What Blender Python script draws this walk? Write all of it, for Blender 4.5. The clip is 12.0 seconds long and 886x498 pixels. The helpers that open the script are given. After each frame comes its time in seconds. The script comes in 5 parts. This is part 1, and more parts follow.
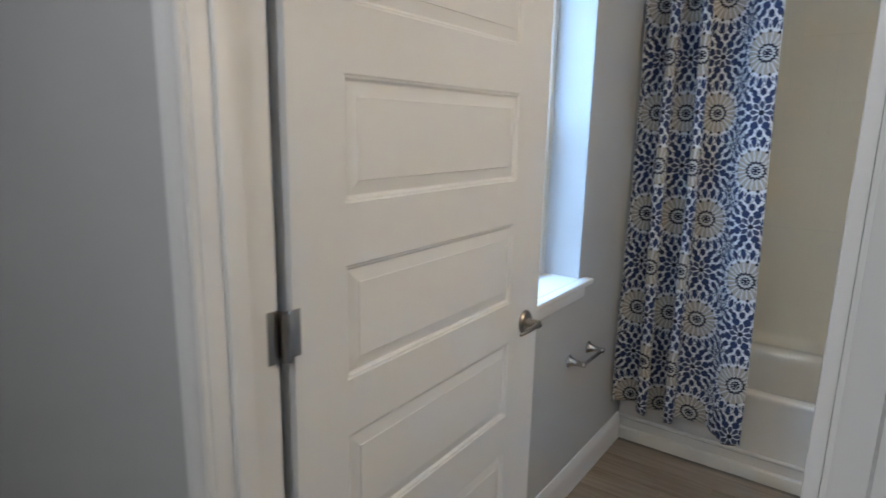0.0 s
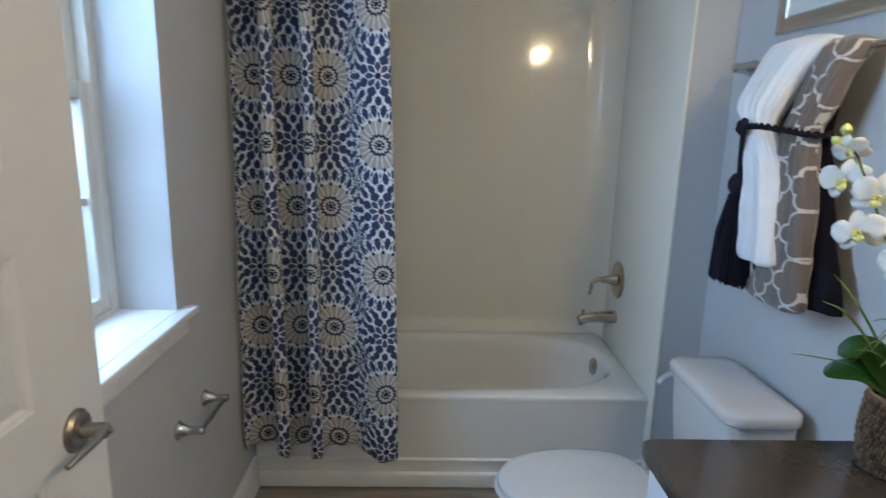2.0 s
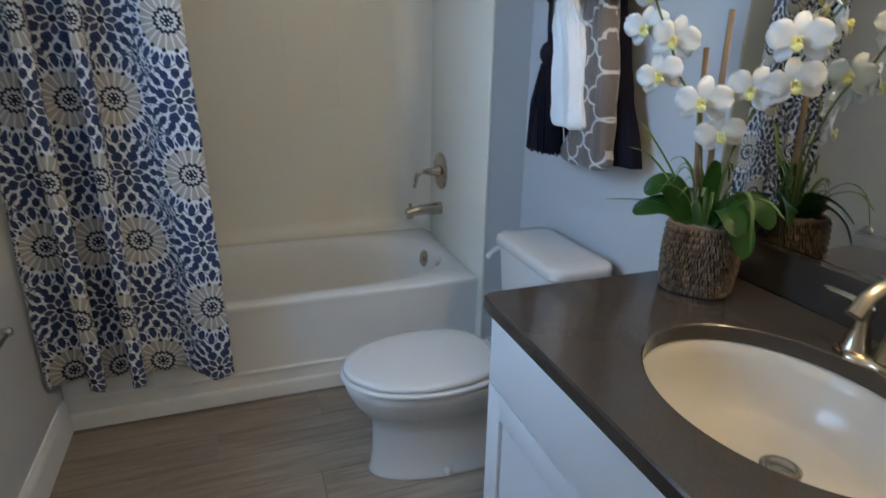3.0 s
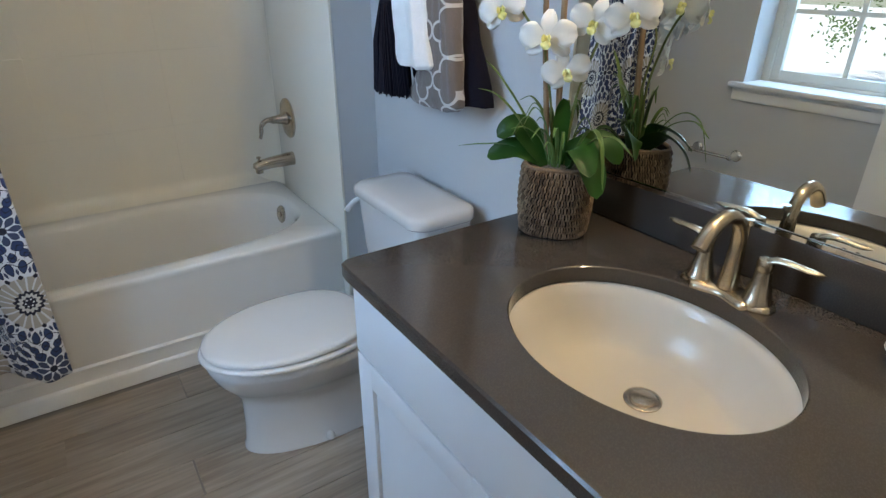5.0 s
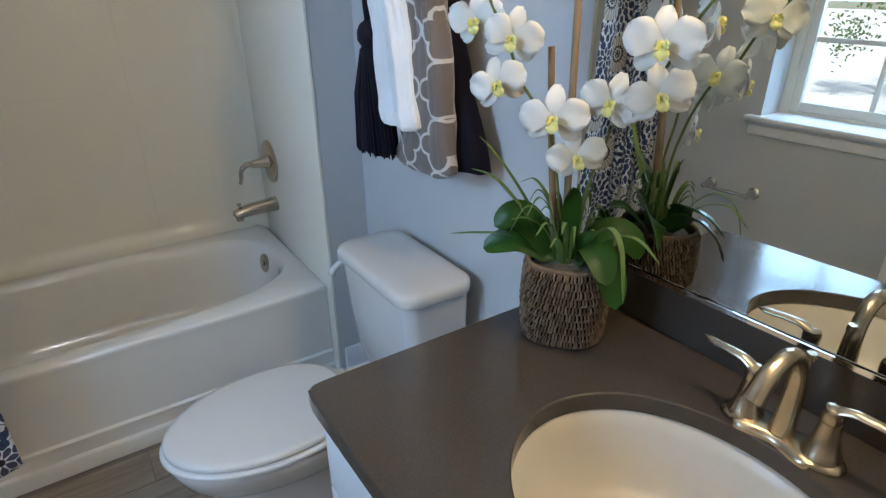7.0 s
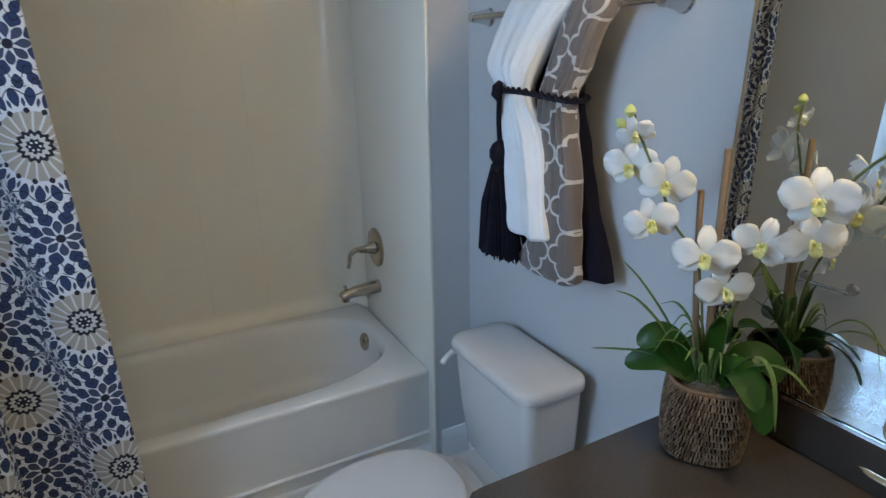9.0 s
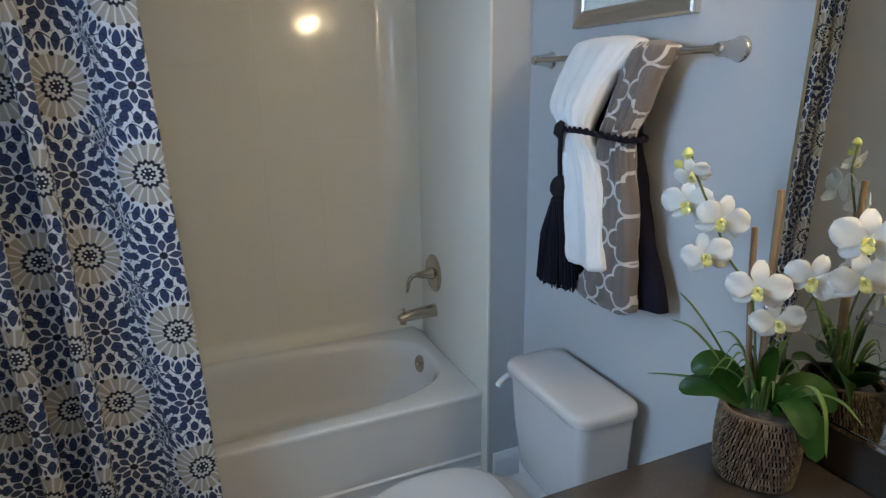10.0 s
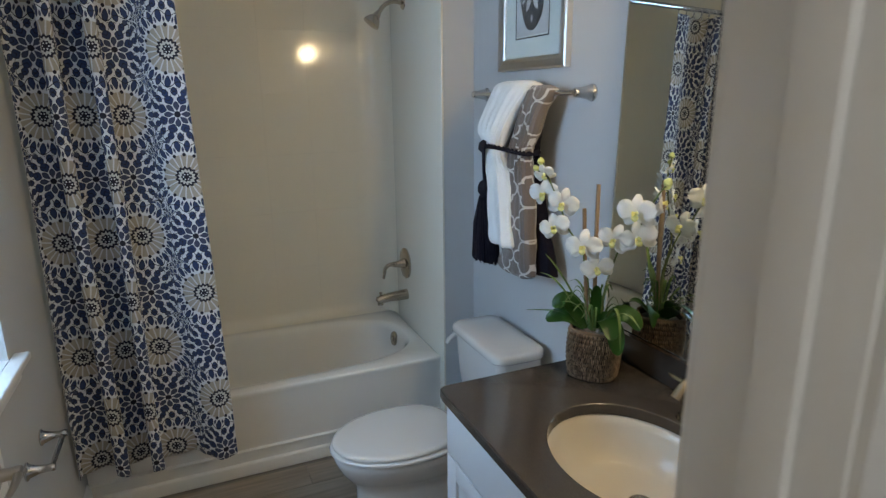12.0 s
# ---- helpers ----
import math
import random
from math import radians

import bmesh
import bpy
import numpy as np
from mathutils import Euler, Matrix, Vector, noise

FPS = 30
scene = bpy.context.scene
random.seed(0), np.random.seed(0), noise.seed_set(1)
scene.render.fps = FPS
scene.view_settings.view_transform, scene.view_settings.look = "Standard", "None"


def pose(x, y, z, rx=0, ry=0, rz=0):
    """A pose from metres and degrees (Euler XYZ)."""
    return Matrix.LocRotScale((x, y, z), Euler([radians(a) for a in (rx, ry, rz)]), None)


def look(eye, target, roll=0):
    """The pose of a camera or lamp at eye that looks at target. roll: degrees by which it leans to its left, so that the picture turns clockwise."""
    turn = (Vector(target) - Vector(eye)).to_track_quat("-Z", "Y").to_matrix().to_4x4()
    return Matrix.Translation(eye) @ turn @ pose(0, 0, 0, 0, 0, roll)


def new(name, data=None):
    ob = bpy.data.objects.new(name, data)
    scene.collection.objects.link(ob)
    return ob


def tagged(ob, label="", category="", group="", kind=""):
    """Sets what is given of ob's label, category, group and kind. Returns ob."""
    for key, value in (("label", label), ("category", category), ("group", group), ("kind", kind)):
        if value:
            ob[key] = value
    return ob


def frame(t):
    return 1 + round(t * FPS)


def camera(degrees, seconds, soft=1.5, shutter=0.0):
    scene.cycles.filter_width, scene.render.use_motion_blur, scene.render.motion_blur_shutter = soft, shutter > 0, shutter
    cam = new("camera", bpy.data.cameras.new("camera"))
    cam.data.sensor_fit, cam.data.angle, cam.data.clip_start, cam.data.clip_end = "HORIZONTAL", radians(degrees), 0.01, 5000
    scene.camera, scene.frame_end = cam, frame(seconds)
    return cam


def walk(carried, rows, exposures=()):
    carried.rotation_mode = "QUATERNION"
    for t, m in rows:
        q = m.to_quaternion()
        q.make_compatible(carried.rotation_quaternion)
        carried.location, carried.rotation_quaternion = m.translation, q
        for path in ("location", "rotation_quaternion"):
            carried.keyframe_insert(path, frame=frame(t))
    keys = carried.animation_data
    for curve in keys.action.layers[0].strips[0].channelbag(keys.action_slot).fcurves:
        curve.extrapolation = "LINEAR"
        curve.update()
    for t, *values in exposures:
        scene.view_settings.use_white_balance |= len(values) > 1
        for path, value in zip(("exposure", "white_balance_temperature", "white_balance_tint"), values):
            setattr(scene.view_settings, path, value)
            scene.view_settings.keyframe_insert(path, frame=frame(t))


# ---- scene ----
cam = camera(73.8, 12.0, soft=1.3, shutter=0.3)
PATH = [
    (0, (0.011, 2.951, 1.491), (-1.137, 4.537, 1.08), 1.2),
    (0.5, (-0.07, 3.133, 1.47), (-0.962, 4.879, 1.075), 0.8),
    (1, (-0.155, 3.3, 1.449), (-0.821, 5.144, 1.055), 0.8),
    (1.5, (-0.206, 3.435, 1.443), (-0.473, 5.378, 1.045), 0.9),
    (2, (-0.203, 3.536, 1.43), (-0.141, 5.489, 1.004), 1.5),
    (2.5, (-0.208, 3.571, 1.37), (0.203, 5.463, 0.866), 1.4),
    (3, (-0.218, 3.576, 1.308), (0.422, 5.35, 0.642), 1.0),
    (3.5, (-0.215, 3.563, 1.268), (0.559, 5.231, 0.481), 1.2),
    (5.3, (-0.102, 3.686, 1.338), (0.901, 5.186, 0.475), -0.2),
    (5.5, (-0.064, 3.71, 1.347), (0.937, 5.213, 0.488), -0.4),
    (6, (-0.015, 3.762, 1.371), (0.985, 5.267, 0.513), -0.5),
    (6.5, (0.003, 3.8, 1.383), (0.999, 5.311, 0.532), -0.4),
    (6.7, (0.01, 3.82, 1.39), (1.007, 5.33, 0.538), -0.6),
    (8.5, (-0.115, 3.884, 1.507), (0.823, 5.505, 0.804), -1.0),
    (9, (-0.174, 3.884, 1.537), (0.708, 5.557, 0.889), -1.1),
    (9.5, (-0.217, 3.873, 1.555), (0.593, 5.6, 0.953), -1.1),
    (10, (-0.258, 3.812, 1.565), (0.498, 5.579, 1.011), -0.8),
    (10.5, (-0.298, 3.682, 1.592), (0.429, 5.467, 1.056), -0.9),
    (11, (-0.346, 3.526, 1.608), (0.379, 5.318, 1.099), -0.7),
    (11.5, (-0.355, 3.367, 1.617), (0.387, 5.156, 1.115), -0.8),
    (12, (-0.341, 3.201, 1.606), (0.419, 4.983, 1.109), -0.6),
]
walk(cam, [(t, look(eye, target, roll)) for t, eye, target, roll in PATH],
     exposures=[(0.0, 0.30, 5950, 10), (1.0, 0.08, 5900, 10), (2.0, 0.22, 6150, 10), (3.5, 0.13, 6150, 10), (5.3, 0.54, 6300, 10), (6.7, 0.46, 6300, 10), (8.5, 0.10, 6200, 10), (10.0, 0.08, 6350, 10), (11.5, 0.02, 6350, 8), (12.0, 0.02, 6550, 8)])


# ---- light ----
world = bpy.data.worlds.new("sky_world")
scene.world = world
world.use_nodes = True
wn = world.node_tree
sky = wn.nodes.new("ShaderNodeTexSky")
sky.sky_type, sky.sun_disc = "NISHITA", False
sky.sun_elevation, sky.sun_rotation = radians(48), radians(120)
wn.nodes["Background"].inputs["Strength"].default_value = 0.15
wn.links.new(sky.outputs[0], wn.nodes["Background"].inputs["Color"])


def lamp(name, kind, power, colour, m, **kw):
    d = bpy.data.lights.new(name, kind)
    d.energy, d.color = power, colour
    for k, v in kw.items():
        if k == "size": d.size = v
        if k == "size_y": d.shape, d.size_y = "RECTANGLE", v
        if k == "radius": d.shadow_soft_size = v
        if k == "angle": d.angle = v
    ob = new(name, d)
    ob.matrix_world = m
    return ob


lamp("sun", "SUN", 5.0, (1.0, 0.95, 0.88), look((20, -6, 24), (0, 4, 0)), angle=radians(0.5))
# the sky's light through the window
lamp("window_skylight", "AREA", 52, (0.43, 0.665, 1.0), look((-1.55, 4.60, 1.98), (0.6, 4.75, 1.80)), size=1.3, size_y=1.25)
VANITY_W, HALL_W = 5.0, 16.0


# ---- node helpers ----
class Nodes:
    """Small writer of node graphs: numbers and sockets mix freely."""

    def __init__(self, name):
        self.mat = bpy.data.materials.new(name)
        self.mat.use_nodes = True
        self.nt = self.mat.node_tree
        self.bsdf = self.nt.nodes["Principled BSDF"]

    def put(self, socket, v):
        if isinstance(v, bpy.types.NodeSocket):
            self.nt.links.new(v, socket)
        elif isinstance(v, (tuple, list)) and len(v) == 3 and socket.type == "RGBA":
            socket.default_value = (*v, 1)
        else:
            socket.default_value = v

    def node(self, kind, **inputs):
        n = self.nt.nodes.new(kind)
        for k, v in inputs.items():
            self.put(n.inputs[k.replace("_", " ")], v)
        return n

    def m(self, op, a, b=0.0, c=0.0):
        n = self.nt.nodes.new("ShaderNodeMath")
        n.operation = op
        for k, v in enumerate((a, b, c)):
            self.put(n.inputs[k], v)
        return n.outputs[0]

    def coord(self, kind="Object"):
        return self.nt.nodes.new("ShaderNodeTexCoord").outputs[kind]

    def mapped(self, v, scale=(1, 1, 1)):
        n = self.nt.nodes.new("ShaderNodeMapping")
        self.put(n.inputs["Vector"], v)
        n.inputs["Scale"].default_value = scale
        return n.outputs[0]

    def xyz(self, v):
        n = self.nt.nodes.new("ShaderNodeSeparateXYZ")
        self.put(n.inputs[0], v)
        return n.outputs

    def noise(self, v, scale, detail=4.0, rough=0.55):
        n = self.node("ShaderNodeTexNoise", Vector=v, Scale=scale, Detail=detail, Roughness=rough)
        return n.outputs["Fac"]

    def step(self, v, a, b):
        n = self.nt.nodes.new("ShaderNodeMapRange")
        n.interpolation_type = "SMOOTHSTEP"
        for k, x in zip(("Value", "From Min", "From Max"), (v, a, b)):
            self.put(n.inputs[k], x)
        return n.outputs[0]

    def mix(self, f, a, b):
        n = self.nt.nodes.new("ShaderNodeMix")
        n.data_type = "RGBA"
        self.put(n.inputs[0], f), self.put(n.inputs[6], a), self.put(n.inputs[7], b)
        return n.outputs[2]

    def bump(self, h, strength=0.2, dist=0.001):
        n = self.node("ShaderNodeBump", Height=h, Strength=strength, Distance=dist)
        self.put(self.bsdf.inputs["Normal"], n.outputs[0])

    def set(self, **kw):
        for k, v in kw.items():
            self.put(self.bsdf.inputs[k.replace("_", " ")], v)
        return self.mat


def painted(name, colour, rough=0.5, grain=260, bump=0.12, vary=0.05, coat=0.0):
    n = Nodes(name)
    c = n.coord()
    big = n.noise(c, 2.2, 3)
    fine = n.noise(c, grain, 3)
    dark = tuple(x * (1 - vary) for x in colour)
    lite = tuple(min(1, x * (1 + vary)) for x in colour)
    n.bump(fine, bump, 0.0006)
    return n.set(Base_Color=n.mix(big, dark, lite), Roughness=n.m("MULTIPLY_ADD", fine, 0.12, rough - 0.06), Coat_Weight=coat)


def glossy(name, colour, rough=0.12, coat=0.5, vary=0.03):
    n = Nodes(name)
    c = n.coord()
    a = n.noise(c, 5, 4)
    n.bump(n.noise(c, 30, 2), 0.04, 0.001)
    return n.set(Base_Color=n.mix(a, tuple(x * (1 - vary) for x in colour), colour), Roughness=n.m("MULTIPLY_ADD", n.noise(c, 60), 0.08, rough - 0.04), Coat_Weight=coat, Coat_Roughness=0.06)


def metal(name, colour, rough=0.25, brushed=True):
    n = Nodes(name)
    c = n.coord()
    f = n.noise(c, 240, 2)
    return n.set(Base_Color=n.mix(f, tuple(x * 0.94 for x in colour), colour), Metallic=1.0, Roughness=n.m("MULTIPLY_ADD", f, 0.06, rough - 0.03))


M_WALL = painted("wall_paint", (0.50, 0.505, 0.505), 0.62, 180, 0.22, 0.03)
M_CEIL = painted("ceiling_paint", (0.78, 0.78, 0.76), 0.8, 120, 0.3, 0.03)
M_TRIM = painted("trim_paint", (0.76, 0.755, 0.745), 0.38, 300, 0.06, 0.02)
M_DOOR = painted("door_paint", (0.74, 0.735, 0.725), 0.40, 240, 0.10, 0.02)
M_CAB = painted("cabinet_paint", (0.66, 0.67, 0.68), 0.36, 320, 0.05, 0.02)
M_VINYL = painted("window_vinyl", (0.62, 0.61, 0.55), 0.45, 300, 0.04, 0.03)
M_TUB = glossy("tub_acrylic", (0.74, 0.73, 0.69), 0.14, 0.6)
M_SURR = glossy("surround_acrylic", (0.80, 0.77, 0.67), 0.10, 0.2)
M_CHINA = glossy("vitreous_china", (0.58, 0.572, 0.555), 0.12, 0.4)
M_SINK = glossy("sink_china", (0.57, 0.535, 0.465), 0.16, 0.08)
M_SINK.node_tree.nodes["Principled BSDF"].inputs["Specular IOR Level"].default_value = 0.28
M_NICKEL = metal("brushed_nickel", (0.52, 0.465, 0.395), 0.22)
M_WARM_NICKEL = metal("warm_nickel", (0.55, 0.475, 0.36), 0.23)
M_SATIN = metal("satin_nickel", (0.64, 0.63, 0.62), 0.20)
M_CHROME = metal("polished_chrome", (0.75, 0.76, 0.78), 0.10, False)
M_DARKMETAL = metal("aged_nickel", (0.36, 0.33, 0.30), 0.35)
M_SILVER = metal("silver_leaf_frame", (0.62, 0.60, 0.57), 0.36, False)


def make_floor_mat():
    n = Nodes("plank_tile")
    c = n.coord()
    rnd = n.node("ShaderNodeObjectInfo").outputs["Random"]
    shift = n.node("ShaderNodeCombineXYZ", X=n.m("MULTIPLY", rnd, 37.0), Y=n.m("MULTIPLY", rnd, 11.0)).outputs[0]
    add = n.nt.nodes.new("ShaderNodeVectorMath")
    n.put(add.inputs[0], c), n.put(add.inputs[1], shift)
    v = add.outputs[0]
    grain = n.noise(n.mapped(v, (2.0, 34, 1)), 1.6, 6, 0.62)
    cloud = n.noise(n.mapped(v, (1.2, 4.5, 1)), 1.8, 3)
    g = n.step(n.m("ADD", n.m("MULTIPLY", grain, 0.6), n.m("MULTIPLY", cloud, 0.5)), 0.30, 0.80)
    col = n.mix(g, (0.165, 0.130, 0.098), (0.40, 0.335, 0.265))
    col = n.mix(n.m("MULTIPLY", rnd, 0.35), col, (0.20, 0.165, 0.13))
    n.bump(grain, 0.15, 0.0008)
    return n.set(Base_Color=col, Roughness=n.m("MULTIPLY_ADD", grain, 0.2, 0.34))


M_FLOOR = make_floor_mat()
M_GROUT = painted("floor_grout", (0.20, 0.18, 0.155), 0.8, 200, 0.3, 0.08)


def make_quartz():
    n = Nodes("quartz_top")
    c = n.coord()
    speck = n.noise(c, 420, 2, 0.7)
    cloud = n.noise(c, 6, 3)
    col = n.mix(n.step(speck, 0.42, 0.66), (0.050, 0.042, 0.036), (0.064, 0.054, 0.046))
    col = n.mix(n.m("MULTIPLY", cloud, 0.25), col, (0.052, 0.046, 0.041))
    return n.set(Base_Color=col, Roughness=0.15, Coat_Weight=0.1, Coat_Roughness=0.08)


M_QUARTZ = make_quartz()


def plain(name, colour, rough=0.6, metallic=0.0):
    n = Nodes(name)
    f = n.noise(n.coord(), 90, 3)
    return n.set(Base_Color=n.mix(f, tuple(x * 0.88 for x in colour), colour), Roughness=rough, Metallic=metallic)


M_BLACK = plain("hole_shade_dark", (0.02, 0.02, 0.022), 0.6)


def make_mirror():
    n = Nodes("mirror_silver")
    return n.set(Base_Color=(0.80, 0.83, 0.80), Metallic=1.0, Roughness=0.0)


M_MIRROR = make_mirror()


def make_glass(name="window_glass"):
    n = Nodes(name)
    return n.set(Base_Color=(0.96, 0.98, 0.97), Roughness=0.0, IOR=1.45, Transmission_Weight=1.0)


M_GLASS = make_glass()


def make_curtain():
    """Printed cotton: round medallions on two interlaced grids over a field of blue leaves."""
    n = Nodes("medallion_print")
    raw = n.node("ShaderNodeUVMap").outputs[0]
    warp = n.node("ShaderNodeTexNoise", Vector=raw, Scale=11.0, Detail=2.5)
    sub = n.nt.nodes.new("ShaderNodeVectorMath")
    sub.operation = "MULTIPLY_ADD"
    n.put(sub.inputs[0], warp.outputs["Color"]), n.put(sub.inputs[2], raw)
    sub.inputs[1].default_value = (0.007, 0.007, 0.0)
    uv = n.xyz(sub.outputs[0])
    PU, PV = 0.42, 0.424

    def cell(u0, v0):
        a = n.m("WRAP", n.m("SUBTRACT", uv[0], u0), PU / 2, -PU / 2)
        b = n.m("WRAP", n.m("SUBTRACT", uv[1], v0), PV / 2, -PV / 2)
        r = n.m("SQRT", n.m("ADD", n.m("MULTIPLY", a, a), n.m("MULTIPLY", b, b)))
        return a, b, r

    a1, b1, r1 = cell(0.10, 0.715)
    a2, b2, r2 = cell(0.31, 0.927)
    pick = n.m("LESS_THAN", r2, r1)

    def sel(p, q):
        return n.m("MULTIPLY_ADD", n.m("SUBTRACT", q, p), pick, p)

    r = n.m("MULTIPLY", sel(r1, r2), 1.15)
    ang = n.m("ARCTAN2", sel(b1, b2), sel(a1, a2))

    def petals(k, phase=0.0):
        return n.m("COSINE", n.m("MULTIPLY_ADD", ang, float(k), phase))

    NAVY, BLUE, WHITE, TAUPE = (0.006, 0.008, 0.022), (0.016, 0.035, 0.108), (0.61, 0.63, 0.66), (0.34, 0.31, 0.26)
    PALE, SLATE = (0.10, 0.13, 0.22), (0.040, 0.052, 0.105)
    vec = n.node("ShaderNodeCombineXYZ", X=uv[0], Y=uv[1]).outputs[0]

    def ring(rad, an, k, phase, r0, dr, wf, p=1.6):
        """Leaf shapes on a ring: below 1 inside a leaf."""
        t = n.m("DIVIDE", n.m("ABSOLUTE", n.m("WRAP", n.m("MULTIPLY_ADD", an, k / (2 * math.pi), phase), 0.5, -0.5)), wf)
        d = n.m("DIVIDE", n.m("ABSOLUTE", n.m("SUBTRACT", rad, r0)), dr)
        return n.m("ADD", n.m("POWER", t, p), n.m("POWER", d, p))

    def leaves(c, s, colour, outline=NAVY, wide=1.35):
        c = n.mix(n.step(s, wide, wide - 0.12), c, outline)
        return n.mix(n.step(s, 1.0, 0.9), c, colour)

    # loose sprigs between the medallions
    vo = n.node("ShaderNodeTexVoronoi", Vector=vec, Scale=58.0, Randomness=1.0)
    ve = n.nt.nodes.new("ShaderNodeTexVoronoi")
    ve.feature = "DISTANCE_TO_EDGE"
    n.put(ve.inputs["Vector"], vec)
    ve.inputs["Scale"].default_value, ve.inputs["Randomness"].default_value = 58.0, 1.0
    edge = ve.outputs["Distance"]
    rnd = n.xyz(vo.outputs["Color"])[0]
    leaf = n.mix(n.step(rnd, 0.84, 0.86), BLUE, PALE)
    leaf = n.mix(n.step(rnd, 0.30, 0.26), leaf, SLATE)
    field = n.mix(n.step(edge, 0.088, 0.100), WHITE, NAVY)
    field = n.mix(n.step(edge, 0.150, 0.165), field, leaf)
    field = n.mix(n.m("MULTIPLY", n.step(edge, 0.048, 0.030), n.step(rnd, 0.25, 0.35)), field, NAVY)
    # star rosettes in the gaps of the two grids
    a3, b3, r3 = cell(0.31, 0.715)
    a4, b4, r4 = cell(0.10, 0.927)
    pick = n.m("LESS_THAN", r4, r3)
    rs, an_s = sel(r3, r4), n.m("ARCTAN2", sel(b3, b4), sel(a3, a4))
    star = leaves(WHITE, ring(rs, an_s, 20, 0.5, 0.095, 0.010, 0.28), SLATE, NAVY, 1.30)
    star = leaves(star, ring(rs, an_s, 16, 0.0, 0.075, 0.013, 0.32), BLUE, NAVY, 1.32)
    star = leaves(star, ring(rs, an_s, 8, 0.5, 0.050, 0.015, 0.36, 1.5), BLUE, NAVY, 1.18)
    star = leaves(star, ring(rs, an_s, 8, 0.0, 0.026, 0.015, 0.40, 1.5), SLATE, NAVY, 1.15)
    lace = n.m("ABSOLUTE", n.m("SUBTRACT", rs, n.m("MULTIPLY_ADD", n.m("COSINE", n.m("MULTIPLY", an_s, 8.0)), 0.013, 0.062)))
    lace2 = n.m("ABSOLUTE", n.m("SUBTRACT", rs, n.m("MULTIPLY_ADD", n.m("COSINE", n.m("MULTIPLY", an_s, 16.0)), -0.010, 0.086)))
    star = n.mix(n.step(n.m("MINIMUM", lace, lace2), 0.0021, 0.0012), star, NAVY)
    star = n.mix(n.step(rs, 0.011, 0.009), star, NAVY)
    col = n.mix(n.step(rs, 0.104, 0.101), field, star)
    # medallion: ring of leaves, white ring, taupe petals, dots, dark scalloped rings
    edge_r = n.m("ADD", r, n.m("MULTIPLY", petals(20, math.pi), -0.006))
    col = n.mix(n.step(edge_r, 0.146, 0.143), col, WHITE)
    col = leaves(col, ring(r, ang, 22, 0.0, 0.122, 0.021, 0.30, 1.6), BLUE, NAVY, 1.26)
    col = leaves(col, ring(r, ang, 22, 0.5, 0.109, 0.012, 0.14, 1.4), SLATE, WHITE, 1.05)
    web = n.m("ABSOLUTE", n.m("SUBTRACT", r, n.m("MULTIPLY_ADD", petals(11), 0.010, 0.132)))
    col = n.mix(n.m("MULTIPLY", n.step(web, 0.0022, 0.0013), n.step(r, 0.150, 0.147)), col, NAVY)
    slit = n.m("MULTIPLY", n.step(n.m("ADD", petals(20), n.m("MULTIPLY", r, 7.0)), -0.05, -0.42), 0.8)
    col = n.mix(n.step(r, 0.089, 0.086), col, n.mix(slit, TAUPE, WHITE))
    dot = n.step(ring(r, ang, 15, 0.3, 0.089, 0.0082, 0.20, 1.5), 1.0, 0.8)
    col = n.mix(dot, col, NAVY)
    scal = n.m("ADD", r, n.m("MULTIPLY", petals(14), 0.0034))
    col = n.mix(n.step(scal, 0.0405, 0.0388), col, NAVY)
    col = n.mix(n.step(scal, 0.0300, 0.0285), col, (0.48, 0.48, 0.46))
    scal2 = n.m("ADD", r, n.m("MULTIPLY", petals(9), 0.0022))
    col = n.mix(n.step(scal2, 0.0195, 0.0180), col, NAVY)
    col = n.mix(n.m("MULTIPLY", n.step(n.m("ABSOLUTE", n.m("SUBTRACT", r, 0.011)), 0.003, 0.002), n.step(petals(6), 0.1, 0.4)), col, WHITE)
    weave = n.noise(n.mapped(vec, (900, 900, 1)), 1.0, 2)
    n.bump(weave, 0.15, 0.0005)
    n.set(Base_Color=col, Roughness=0.85, Sheen_Weight=0.15)
    return n.mat


M_CURTAIN = make_curtain()


def fabric(name, colour, scale=350, rough=0.95, bump=0.8, dist=0.0015, sheen=0.3):
    n = Nodes(name)
    c = n.coord()
    f = n.noise(c, scale, 4, 0.7)
    g = n.noise(c, 14, 3)
    n.bump(f, bump, dist)
    return n.set(Base_Color=n.mix(n.m("ADD", n.m("MULTIPLY", f, 0.6), n.m("MULTIPLY", g, 0.4)), tuple(x * 0.72 for x in colour), tuple(min(1, x * 1.15) for x in colour)), Roughness=rough, Sheen_Weight=sheen, Sheen_Roughness=0.5, Specular_IOR_Level=0.5 if sheen > 0.1 else 0.15)


M_TOWEL_W = fabric("white_terry", (0.80, 0.80, 0.79))
M_TOWEL_D = fabric("dark_terry", (0.008, 0.0075, 0.015), sheen=0.0)
M_CORD = fabric("dark_cord", (0.010, 0.0095, 0.018), 500, 0.6, 0.5, sheen=0.0)


